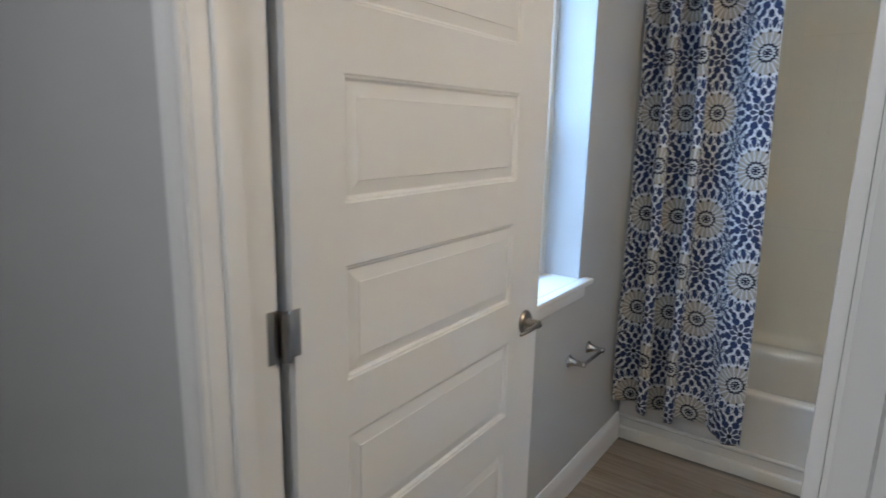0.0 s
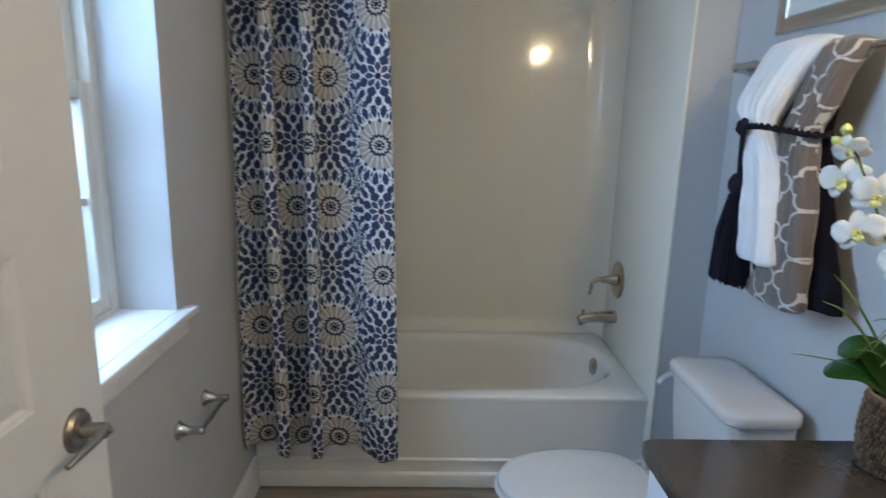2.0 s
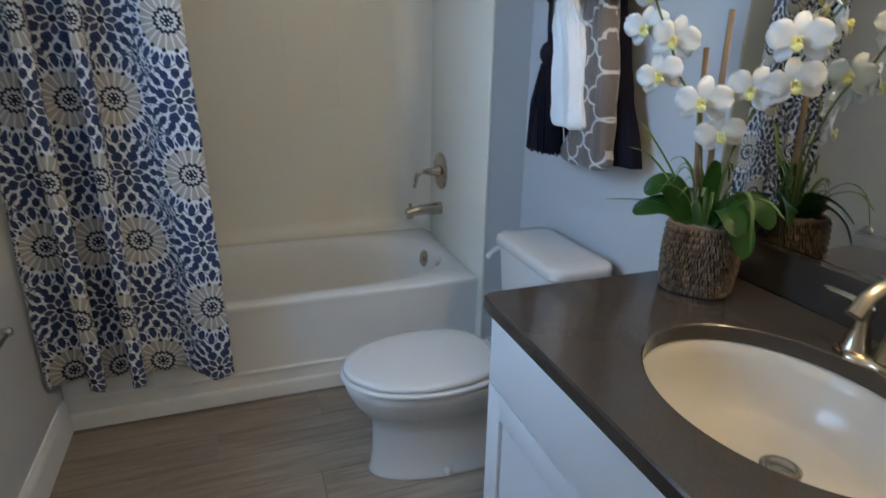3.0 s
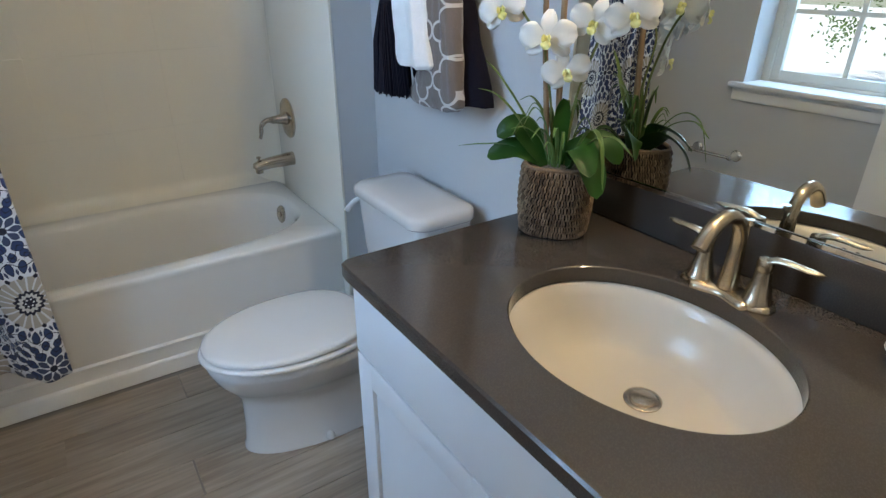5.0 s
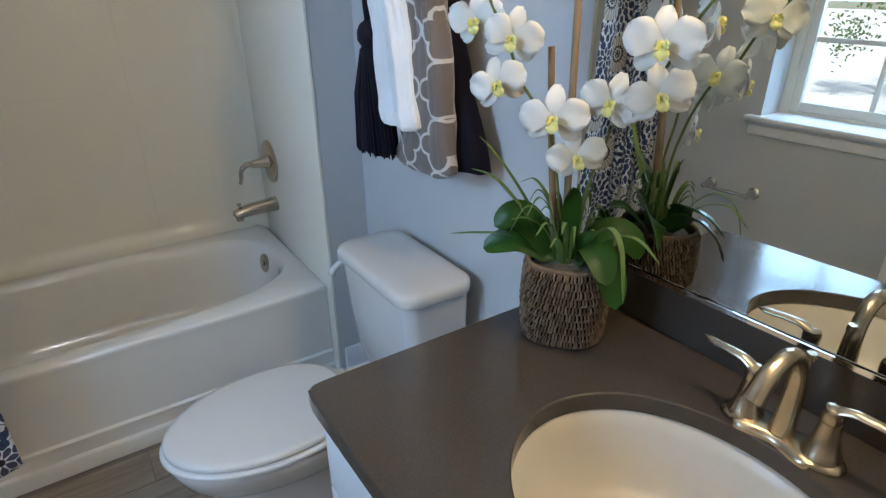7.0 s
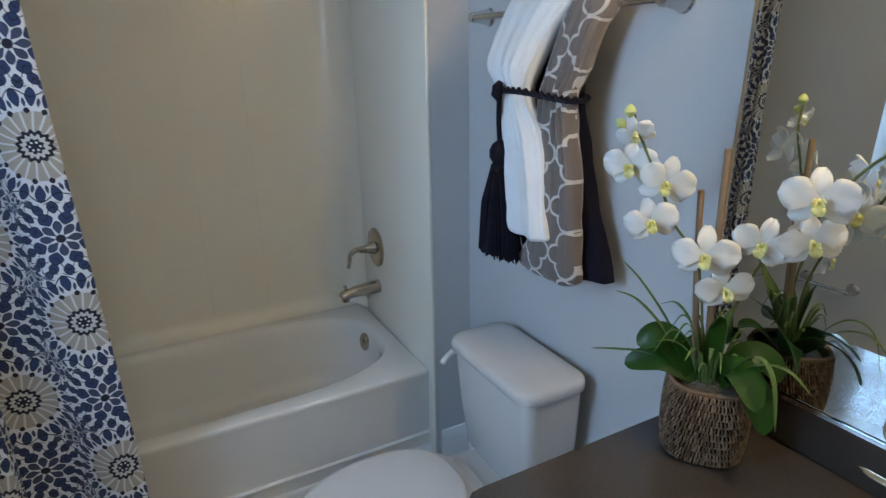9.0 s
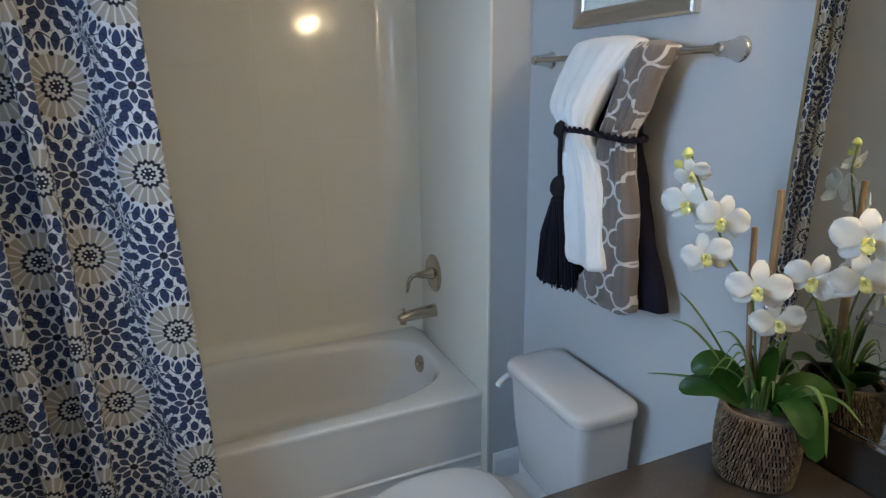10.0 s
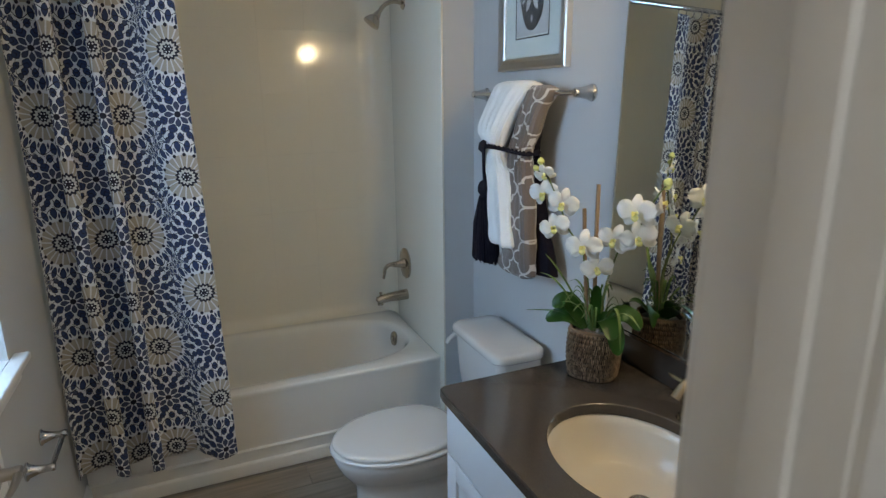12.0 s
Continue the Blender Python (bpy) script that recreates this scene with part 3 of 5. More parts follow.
bm = bmesh.new()
bx, by = -0.065, 6.005
rings(bm, [rect_loop(TX0, TX1, TY0 + 0.006, TY1, TZ - 0.03), rect_loop(TX0, TX1, TY0, TY1, TZ - 0.012), rect_loop(TX0 + 0.001, TX1 - 0.001, TY0 + 0.003, TY1 - 0.001, TZ - 0.003), rect_loop(TX0 + 0.006, TX1 - 0.006, TY0 + 0.010, TY1 - 0.006, TZ),
           egg(bx, by, 0.694, 0.312, TZ, p=3.0), egg(bx, by, 0.687, 0.306, TZ - 0.003, p=3.0), egg(bx, by, 0.677, 0.297, TZ - 0.014, p=3.0), egg(bx, by, 0.668, 0.289, TZ - 0.032, p=2.9), egg(bx + 0.002, by, 0.656, 0.280, TZ - 0.09, p=2.9), egg(bx + 0.008, by, 0.624, 0.262, 0.16, p=2.8),
           egg(bx + 0.015, by, 0.585, 0.245, 0.11, p=2.8), egg(bx + 0.02, by, 0.54, 0.215, 0.085, p=2.6), egg(bx + 0.02, by, 0.30, 0.10, 0.078, p=2.2)], (False, True))
part("basin", bm, M_TUB, TUB, angle=60)
bm = bmesh.new()
prof = [(0.006, TZ - 0.03), (0.010, TZ - 0.05), (0.012, 0.125), (0.004, 0.118), (0.004, 0.110), (0.013, 0.104), (0.013, 0.062), (0.004, 0.056), (0.002, 0.050), (0.002, 0.0)]
rings(bm, [[Vector((x, TY0 + d, z)) for d, z in prof] + [Vector((x, TY0 + 0.03, 0)), Vector((x, TY0 + 0.03, TZ - 0.03))] for x in (TX0, TX1)])
part("apron", bm, M_TUB, TUB)
part("overflow_plate", L([(0, 0.039), (0.015, 0.039), (0.020, 0.034), (0.021, 0.014), (0.027, 0.012), (0.028, 0.001)], (0.602, 6.082, 0.328), (-1, -0.05, 0.12), 28), M_NICKEL, TUB, "brushed nickel overflow plate")

SUR = thing("tub_surround", (0, YB, 0.4), "glossy off-white moulded tile-pattern tub surround", "tub surround", kind="structure")
SZ = 2.27
part("back_panel", B(TX0, XS + 0.012, YB - 0.0085, YB - 0.001, TZ - 0.02, SZ), M_SURR, SUR)
bm = bmesh.new()
box(bm, XS, XS + 0.011, YS - 0.004, YB - 0.009, 0.001, SZ, 0.003)
part("end_panel", bm, M_SURR, SUR)
part("end_panel", B(XL + 0.001, XL + 0.0035, TY0 + 0.02, YB - 0.009, TZ + 0.001, SZ), M_SURR, SUR)
# soft ledge where the back panel runs down into the tub deck
bm = bmesh.new()
RL = 0.060
led = [Vector((0, YB - 0.0125 - RL + RL * math.sin(a), TZ + 0.0015 + RL - RL * math.cos(a))) for a in [math.pi / 2 * k / 12 for k in range(13)]]
rings(bm, [[p + Vector((x, 0, 0)) for p in led] + [Vector((x, YB - 0.0115, TZ + 0.0015))] for x in (TX0 + 0.004, XS - 0.004)])
part("ledge_cove", bm, M_SURR, SUR, angle=60)
# cove where back and end panels meet
bm = bmesh.new()
R = 0.14
arc = [Vector((XS - R + R * math.sin(a), YB - 0.0125 - R + R * math.cos(a), 0)) for a in [math.pi / 2 * k / 16 for k in range(17)]]
rings(bm, [[p + Vector((0, 0, z)) for p in arc] + [Vector((XS + 0.001, YB - 0.0115, z))] for z in (TZ + 0.001, SZ)])
part("corner_cove", bm, M_SURR, SUR, angle=60)
TW, TH = 0.2345, 0.31
bm = B(-TW / 2 + 0.00012, TW / 2 - 0.00012, -0.003, 0.0, -TH / 2 + 0.00012, TH / 2 - 0.00012, 0.0004, 1)
tile_mesh = mesh("tile", bm, M_SURR)
tiles = [(0.0335 + TW * (i + 0.5), 1.325 + TH * (j + 0.5)) for i in range(-3, 2) for j in range(-3, 3) if 1.325 + TH * (j + 1) < SZ + 0.02]

# ---- shower fittings ----
VAL = thing("shower_valve", (XS, 6.105, 0.74), "brushed nickel shower valve with an S-curved lever", "shower valve")
bm = bmesh.new()
loops = []
for d, k in ((0, 1.0), (0.006, 1.0), (0.011, 0.93), (0.013, 0.6)):
    loops.append([Vector((XS - d, 6.105 + 0.080 * k * math.cos(a), 0.742 + 0.084 * k * math.sin(a))) for a in [2 * math.pi * q / 36 for q in range(36)]])
rings(bm, loops)
part("escutcheon", bm, M_NICKEL, VAL)
part("stem", L([(0.010, 0.030), (0.03, 0.022), (0.055, 0.0165), (0.075, 0.015), (0.078, 0.002)], (XS, 6.105, 0.742), (-1, 0, 0), 24), M_NICKEL, VAL)
part("lever", T(curve_pts([(XS - 0.066, 6.105, 0.742), (XS - 0.095, 6.107, 0.742), (XS - 0.118, 6.109, 0.722), (XS - 0.122, 6.111, 0.690), (XS - 0.128, 6.113, 0.668)], 6), [0.011] * 6 + [0.0105] * 6 + [0.009] * 6 + [0.0075] * 6 + [0.006], 14), M_NICKEL, VAL)
SPT = thing("tub_spout", (XS, 6.105, 0.56), "brushed nickel bathtub spout with diverter knob", "tub spout")
part("body", T([(XS, 6.105, 0.566), (XS - 0.015, 6.105, 0.566), (XS - 0.10, 6.105, 0.562), (XS - 0.145, 6.105, 0.557), (XS - 0.165, 6.105, 0.550), (XS - 0.170, 6.105, 0.545)], [0.030, 0.029, 0.025, 0.023, 0.021, 0.012], 20), M_NICKEL, SPT)
part("outlet", L([(0, 0.017), (0.026, 0.016), (0.027, 0.006)], (XS - 0.152, 6.105, 0.552), (0, 0, -1), 18), M_NICKEL, SPT)
part("diverter_knob", L([(0, 0.005), (0.012, 0.005), (0.014, 0.009), (0.021, 0.009), (0.022, 0.002)], (XS - 0.150, 6.105, 0.575), (0, 0, 1), 14), M_NICKEL, SPT)
SH = thing("wall_shower", (XS, 6.05, 2.04), "brushed nickel shower on a bent wall arm", "shower")
part("flange", L([(0, 0.030), (0.006, 0.028), (0.012, 0.012)], (XS, 6.05, 2.045), (-1, 0, 0), 24), M_NICKEL, SH)
part("arm", T(curve_pts([(XS, 6.05, 2.045), (XS - 0.05, 6.05, 2.05), (XS - 0.095, 6.05, 2.03), (XS - 0.125, 6.05, 1.995)], 6), 0.0105, 14), M_NICKEL, SH)
part("head", L([(0, 0.011), (0.012, 0.016), (0.028, 0.018), (0.034, 0.026), (0.060, 0.040), (0.070, 0.041), (0.072, 0.030)], (XS - 0.120, 6.05, 2.00), (-0.62, 0, -0.78), 28), M_NICKEL, SH)


# ---- shower curtain ----
def curtain_profile():
    """Meander of the cloth seen from above: (length along the cloth, x, y)."""
    out, x, y, u, du = [], 0.0, 0.0, 0.0, 0.004
    while u <= 1.19:
        out.append((u, x, y))
        k = 2 * math.pi * (u - 0.10) / 0.42
        amp = 2.2 if u < 0.97 else max(0.30, 2.2 - 12.0 * (u - 0.97))
        th = amp * math.sin(k - 0.7 * math.sin(k)) + 0.10 * math.sin(3.7 * k + 0.6)
        x += math.cos(th) * du
        y -= math.sin(th) * du
        u += du
    return out


CUR = thing("shower_curtain", (-0.58, 5.48, 0.25), "cotton shower curtain printed with blue and taupe medallions, drawn aside", "shower curtain")
prof = curtain_profile()
span = prof[-1][1] - prof[0][1]
ymid = sum(p[2] for p in prof) / len(prof)
bm = bmesh.new()
uvl = bm.loops.layers.uv.new("UVMap")
rows = []
ZN = 60
for j in range(ZN + 1):
    f = j / ZN
    z = 2.025 - f * (2.025 - 0.25)
    wide = 0.505 + 0.042 * f
    row = []
    for u, x, y in prof:
        xx = -0.832 + (x / span) * wide + 0.004 * math.sin(5 * f + 9 * u)
        yy = 5.485 + (y - ymid) * (0.66 + 0.06 * f) + 0.006 * math.sin(3.1 * f * 2 + 7 * u)
        zz = z + (0.005 * math.sin(2 * math.pi * (u - 0.1) / 0.42) + 0.006 * math.sin(26 * u) + 0.004 * math.sin(71 * u)) * f ** 6 - 0.03 * f ** 4 * max(0, 1 - abs(u - 1.12) / 0.2)
        row.append((bm.verts.new((xx, yy, zz)), u, z))
    rows.append(row)
for a, b in zip(rows, rows[1:]):
    for i in range(len(prof) - 1):
        q = (a[i], b[i], b[i + 1], a[i + 1])
        face = bm.faces.new([v[0] for v in q])
        for lp, v in zip(face.loops, q):
            lp[uvl].uv = (v[1], v[2])
cloth = part("cloth", bm, M_CURTAIN, CUR, angle=80)
sol = cloth.modifiers.new("thickness", "SOLIDIFY")
sol.thickness = 0.0012
ROD = thing("curtain_rod", (-0.08, 5.49, 2.055), "polished metal shower curtain rod", "curtain rod")
part("rod", T([(XL + 0.003, 5.49, 2.06), (XR - 0.002, 5.49, 2.06)], 0.0125, 18), M_CHROME, ROD)
for x, s in ((XL + 0.003, 1), (XR - 0.002, -1)):
    part("end_flange", L([(0, 0.030), (0.012, 0.028), (0.022, 0.016)], (x, 5.49, 2.06), (s, 0, 0), 20), M_CHROME, ROD)
ring_bm = bmesh.new()
tube(ring_bm, [(0, 0.026 * math.sin(a), 0.026 * math.cos(a)) for a in [2 * math.pi * k / 20 for k in range(21)]], 0.0022, 6)
ring_mesh = mesh("curtain_ring", ring_bm, M_CHROME)
for k in range(9):
    r = new("curtain_ring", ring_mesh)
    r.location = (-0.815 + 0.053 * k, 5.49, 2.041)
    tagged(r, "thin chrome curtain ring on the rod", "curtain ring", "curtain rings on the rod")

# ---- toilet paper holder ----
TP = thing("toilet_paper_holder", (XL, 5.08, 0.605), "empty brushed nickel two-post toilet paper holder", "paper holder")
for y in (4.985, 5.175):
    part("post", L([(0, 0.026), (0.004, 0.026), (0.008, 0.020), (0.030, 0.0125), (0.052, 0.0105), (0.064, 0.0125), (0.070, 0.010), (0.072, 0.001)], (XL, y, 0.606), (1, 0, 0), 22), M_SATIN, TP)
part("roller", T([(XL + 0.060, 4.985, 0.604), (XL + 0.060, 5.03, 0.604), (XL + 0.060, 5.031, 0.604), (XL + 0.060, 5.13, 0.604), (XL + 0.060, 5.131, 0.604), (XL + 0.060, 5.175, 0.604)], [0.0065, 0.0065, 0.0075, 0.0075, 0.0065, 0.0065], 14), M_SATIN, TP)

# ---- toilet ----
TC = 5.12
TOI = thing("toilet", (0.35, TC, 0), "white two-piece toilet with the lid closed", "toilet")


def oval(x0, x1, hw, z, n=56, tail=0.55, cy=TC):
    """Egg outline: round front at x0, squarer back at x1."""
    out = []
    xm = x0 + (x1 - x0) * tail
    for k in range(n):
        a = 2 * math.pi * k / n
        c, s = math.cos(a), math.sin(a)
        if c < 0:
            out.append(Vector((xm + (xm - x0) * c, cy + hw * s, z)))
        else:
            out.append(Vector((xm + (x1 - xm) * abs(c) ** 0.75, cy + hw * math.copysign(abs(s) ** 0.8, s), z)))
    return out


bm = bmesh.new()
rings(bm, [oval(0.098, 0.60, 0.112, 0.0), oval(0.098, 0.60, 0.112, 0.010), oval(0.104, 0.60, 0.106, 0.018), oval(0.110, 0.60, 0.101, 0.08), oval(0.112, 0.60, 0.099, 0.165), oval(0.106, 0.60, 0.104, 0.195), oval(0.080, 0.59, 0.130, 0.228), oval(0.054, 0.58, 0.156, 0.265), oval(0.036, 0.575, 0.172, 0.308), oval(0.031, 0.572, 0.177, 0.334), oval(0.036, 0.57, 0.172, 0.340)])
part("bowl", bm, M_CHINA, TOI, angle=70)
bm = bmesh.new()
rings(bm, [oval(0.056, 0.52, 0.150, 0.3402), oval(0.050, 0.525, 0.155, 0.3460), oval(0.030, 0.53, 0.176, 0.3460), oval(0.021, 0.53, 0.186, 0.3485), oval(0.020, 0.53, 0.187, 0.354), oval(0.024, 0.53, 0.183, 0.3590), oval(0.036, 0.53, 0.171, 0.3600)])
part("seat", bm, M_CHINA, TOI, angle=60)
bm = bmesh.new()
rings(bm, [oval(0.060, 0.495, 0.148, 0.3601), oval(0.054, 0.50, 0.153, 0.3645), oval(0.034, 0.505, 0.173, 0.3645), oval(0.030, 0.507, 0.177, 0.366), oval(0.030, 0.507, 0.177, 0.374), oval(0.034, 0.504, 0.173, 0.379), oval(0.048, 0.495, 0.160, 0.382), oval(0.11, 0.45, 0.11, 0.3838), oval(0.22, 0.36, 0.03, 0.3845)])
part("lid", bm, M_CHINA, TOI, angle=60)
for dy in (-0.075, 0.075):
    part("lid_hinge", L([(0, 0.016), (0.014, 0.016), (0.02, 0.012), (0.021, 0.001)], (0.525, TC + dy, 0.335), (0, 0, 1), 18), M_CHINA, TOI)
    part("bolt_cap", L([(0, 0.015), (0.012, 0.014), (0.02, 0.008), (0.022, 0.001)], (0.33, TC + dy * 1.42, 0.008), (0, 0, 1), 16), M_CHINA, TOI)


def rrect(x0, x1, y0, y1, z, r=0.04, n=10, bow=0.0):
    out = []
    for cx, cy, a0 in ((x1 - r, y1 - r, 0), (x0 + r, y1 - r, 90), (x0 + r, y0 + r, 180), (x1 - r, y0 + r, 270)):
        for k in range(n + 1):
            a = radians(a0 + 90 * k / n)
            x, y = cx + r * math.cos(a), cy + r * math.sin(a)
            t = (y - (y0 + y1) / 2) / ((y1 - y0) / 2)
            out.append(Vector((x - (bow * (1 - t * t) if x < (x0 + x1) / 2 else 0), y, z)))
    return out


bm = bmesh.new()
rings(bm, [rrect(0.645, 0.795, TC - 0.165, TC + 0.165, 0.318, 0.03, bow=0.012), rrect(0.638, 0.797, TC - 0.172, TC + 0.172, 0.335, 0.03, bow=0.014), rrect(0.622, 0.80, TC - 0.188, TC + 0.188, 0.50, 0.03, bow=0.018), rrect(0.612, 0.80, TC - 0.196, TC + 0.196, 0.662, 0.03, bow=0.020)])
part("tank", bm, M_CHINA, TOI, angle=50)
bm = bmesh.new()
rings(bm, [rrect(0.604, 0.806, TC - 0.205, TC + 0.205, 0.662, 0.045, bow=0.022), rrect(0.598, 0.808, TC - 0.211, TC + 0.211, 0.668, 0.048, bow=0.022), rrect(0.598, 0.808, TC - 0.211, TC + 0.211, 0.688, 0.048, bow=0.022), rrect(0.602, 0.806, TC - 0.207, TC + 0.207, 0.697, 0.046, bow=0.022), rrect(0.612, 0.80, TC - 0.197, TC + 0.197, 0.7015, 0.04, bow=0.02), rrect(0.65, 0.77, TC - 0.15, TC + 0.15, 0.7035, 0.03, bow=0.01)])
part("tank_lid", bm, M_CHINA, TOI, angle=50)
part("flush_lever", T(curve_pts([(0.640, TC + 0.190, 0.632), (0.632, TC + 0.206, 0.632), (0.612, TC + 0.212, 0.627), (0.592, TC + 0.213, 0.612), (0.580, TC + 0.212, 0.596)], 4), [0.012] * 5 + [0.011] * 4 + [0.010] * 4 + [0.011] * 3 + [0.006], 12), M_CHINA, TOI)
bm = bmesh.new()
rings(bm, [rrect(0.555, 0.74, TC - 0.105, TC + 0.105, 0.16, 0.05), rrect(0.55, 0.75, TC - 0.11, TC + 0.11, 0.27, 0.04), rrect(0.545, 0.77, TC - 0.125, TC + 0.125, 0.316, 0.03)])
part("tank_shelf", bm, M_CHINA, TOI, angle=50)
SUPPLY = thing("water_supply_line", (0.80, 5.36, 0.16), "braided water supply line with a chrome stop valve", "supply line")
part("hose", T(curve_pts([(0.800, 5.36, 0.17), (0.795, 5.37, 0.24), (0.77, 5.33, 0.27), (0.735, 5.27, 0.31), (0.735, 5.265, 0.335)], 6), 0.005, 8), M_CHROME, SUPPLY)
part("stop_valve", T([(XR, 5.36, 0.16), (0.79, 5.36, 0.16), (0.775, 5.36, 0.16)], [0.011, 0.011, 0.013], 12), M_CHROME, SUPPLY)

# ---- vanity ----
CX0, CY0, CY1, CZ = 0.227, YD + 0.018, 4.583, 0.828
VAN = thing("vanity_cabinet", (0.54, 4.1, 0), "white painted shaker vanity cabinet", "vanity cabinet")
bm = bmesh.new()
box(bm, 0.262, XR - 0.002, CY0 + 0.001, 4.566, 0.095, 0.66, 0.001)
box(bm, 0.262, 0.300, CY0 + 0.001, 4.566, 0.66, CZ - 0.0305, 0.001)
box(bm, 0.300, XR - 0.002, 4.548, 4.566, 0.66, CZ - 0.0305, 0.0008)
box(bm, 0.300, XR - 0.002, CY0 + 0.001, CY0 + 0.019, 0.66, CZ - 0.0305, 0.0008)
part("carcass", bm, M_CAB, VAN)
part("toe_kick", B(0.330, XR - 0.003, CY0 + 0.002, 4.55, 0, 0.0945), M_CAB, VAN)


part("drawer_front", B(0.243, 0.2615, CY0 + 0.012, 4.556, 0.640, 0.790, 0.002), M_CAB, VAN)
for y0, y1, hy in ((4.112, 4.556, 4.160), (CY0 + 0.012, 4.106, 4.060)):
    w, z0, z1 = 0.058, 0.105, 0.634
    d = part("cabinet_door", B(0.252, 0.2605, y0 + w - 0.001, y1 - w + 0.001, z0 + w - 0.001, z1 - w + 0.001), M_CAB, VAN)
    part("stile", B(0.243, 0.2615, y0, y0 + w, z0, z1, 0.0015), M_CAB, d)
    part("stile", B(0.243, 0.2615, y1 - w, y1, z0, z1, 0.0015), M_CAB, d)
    part("rail", B(0.243, 0.2615, y0 + w, y1 - w, z0, z0 + w, 0.0015), M_CAB, d)
    part("rail", B(0.243, 0.2615, y0 + w, y1 - w, z1 - w, z1, 0.0015), M_CAB, d)
    bm = bmesh.new()
    tube(bm, [(0.214, hy, 0.445), (0.214, hy, 0.565)], 0.0055, 12)
    for z in (0.465, 0.545):
        tube(bm, [(0.2432, hy, z), (0.214, hy, z)], 0.0045, 10)
    part("pull", bm, M_NICKEL, d, "brushed nickel bar pull")

# counter with an oval cut-out
SXC, SYC, SAX, SAY = 0.513, 4.110, 0.182, 0.226
TOP = thing("vanity_countertop", (0.53, 4.1, CZ - 0.03), "polished taupe quartz countertop with an oval sink cut-out", "countertop")


def counter_loop(grow, z, n=96, r=0.022):
    """Rectangle with rounded front-left corner, sampled by angle round the sink."""
    x0, x1, y0, y1 = CX0 - grow, XR - 0.001, CY0, CY1 + grow
    out = []
    for k in range(n):
        a = 2 * math.pi * k / n
        c, s = math.cos(a), math.sin(a)
        tx = ((x1 if c > 0 else x0) - SXC) / c if abs(c) > 1e-9 else 1e9
        ty = ((y1 if s > 0 else y0) - SYC) / s if abs(s) > 1e-9 else 1e9
        t = min(tx, ty)
        p = Vector((SXC + t * c, SYC + t * s, z))
        q = Vector((x0 + r, y1 - r, z))
        if p.x < q.x and p.y > q.y:
            p = q + (p - q).normalized() * r
        out.append(p)
    return out


def ell(grow, z, n=96, cx=SXC, cy=SYC, sink=False):
    return [Vector((cx + (SAX + grow) * math.cos(2 * math.pi * k / n), cy + (SAY + grow) * math.sin(2 * math.pi * k / n), z)) for k in range(n)]


NC = 240
bm = bmesh.new()
rings(bm, [ell(0.0, CZ - 0.030, NC), counter_loop(-0.002, CZ - 0.030, NC), counter_loop(0.0, CZ - 0.027, NC), counter_loop(0.0, CZ - 0.004, NC), counter_loop(-0.0035, CZ, NC), ell(0.003, CZ, NC), ell(0.0005, CZ - 0.002, NC), ell(0.0, CZ - 0.005, NC), ell(0.0, CZ - 0.030, NC)], (False, False))
part("slab", bm, M_QUARTZ, TOP, angle=22)
part("backsplash", B(XR - 0.032, XR - 0.001, CY0, CY1, CZ + 0.0005, 0.922, 0.002), M_QUARTZ, TOP)

SINK = thing("undermount_sink", (SXC, SYC, 0.68), "white oval undermount china sink", "sink")
bm = bmesh.new()
n = 96
prof = [(0.020, CZ - 0.031, 0), (0.004, CZ - 0.031, 0), (-0.003, CZ - 0.036, 0), (-0.012, CZ - 0.055, 0.002), (-0.026, CZ - 0.085, 0.006), (-0.046, CZ - 0.112, 0.012), (-0.066, CZ - 0.1275, 0.016), (-0.072, CZ - 0.1305, 0.018), (-0.078, CZ - 0.1325, 0.019), (-0.100, CZ - 0.1375, 0.022), (-0.130, CZ - 0.142, 0.026), (-0.162, CZ - 0.1445, 0.030)]
rings(bm, [[Vector((SXC + dx + max(0.018, SAX + g) * math.cos(2 * math.pi * k / n), SYC + max(0.018, SAY + g if g > -0.13 else SAX + g) * math.sin(2 * math.pi * k / n), z)) for k in range(n)] for g, z, dx in prof], (False, True))
part("basin", bm, M_SINK, SINK, angle=80)
DR = part("drain", L([(0, 0.031), (0.003, 0.031), (0.0045, 0.027), (0.003, 0.022), (0.0065, 0.020), (0.008, 0.008), (0.0082, 0.001)], (SXC + 0.030, SYC, CZ - 0.1445), (0, 0, 1), 30), M_NICKEL, SINK, "brushed nickel pop-up drain")
# dark discs: the shade inside the overflow holes is put into their colour
for dy in (-0.014, 0.014):
    part("overflow_hole", L([(0, 0.0065), (0.002, 0.006), (0.0022, 0.001)], (SXC - SAX + 0.0195, SYC + dy, CZ - 0.062), (1, 0, 0.35), 14), M_BLACK, SINK, "dark disc for the shade inside an overflow hole")

FAU = thing("sink_faucet", (0.722, 4.112, CZ), "brushed nickel two-handle centreset faucet", "faucet")
FX, FY = 0.722, 4.112
bm = bmesh.new()


def plate(grow, z):
    out = []
    for k in range(72):
        a = 2 * math.pi * k / 72
        y = (0.083 + grow) * math.sin(a)
        w = 0.029 - 0.007 * math.cos(math.pi * 2 * y / 0.102) * (1 if abs(y) < 0.052 else 0) + grow
        out.append(Vector((FX + w * math.copysign(abs(math.cos(a)) ** 0.6, math.cos(a)), FY + y, z)))
    return out


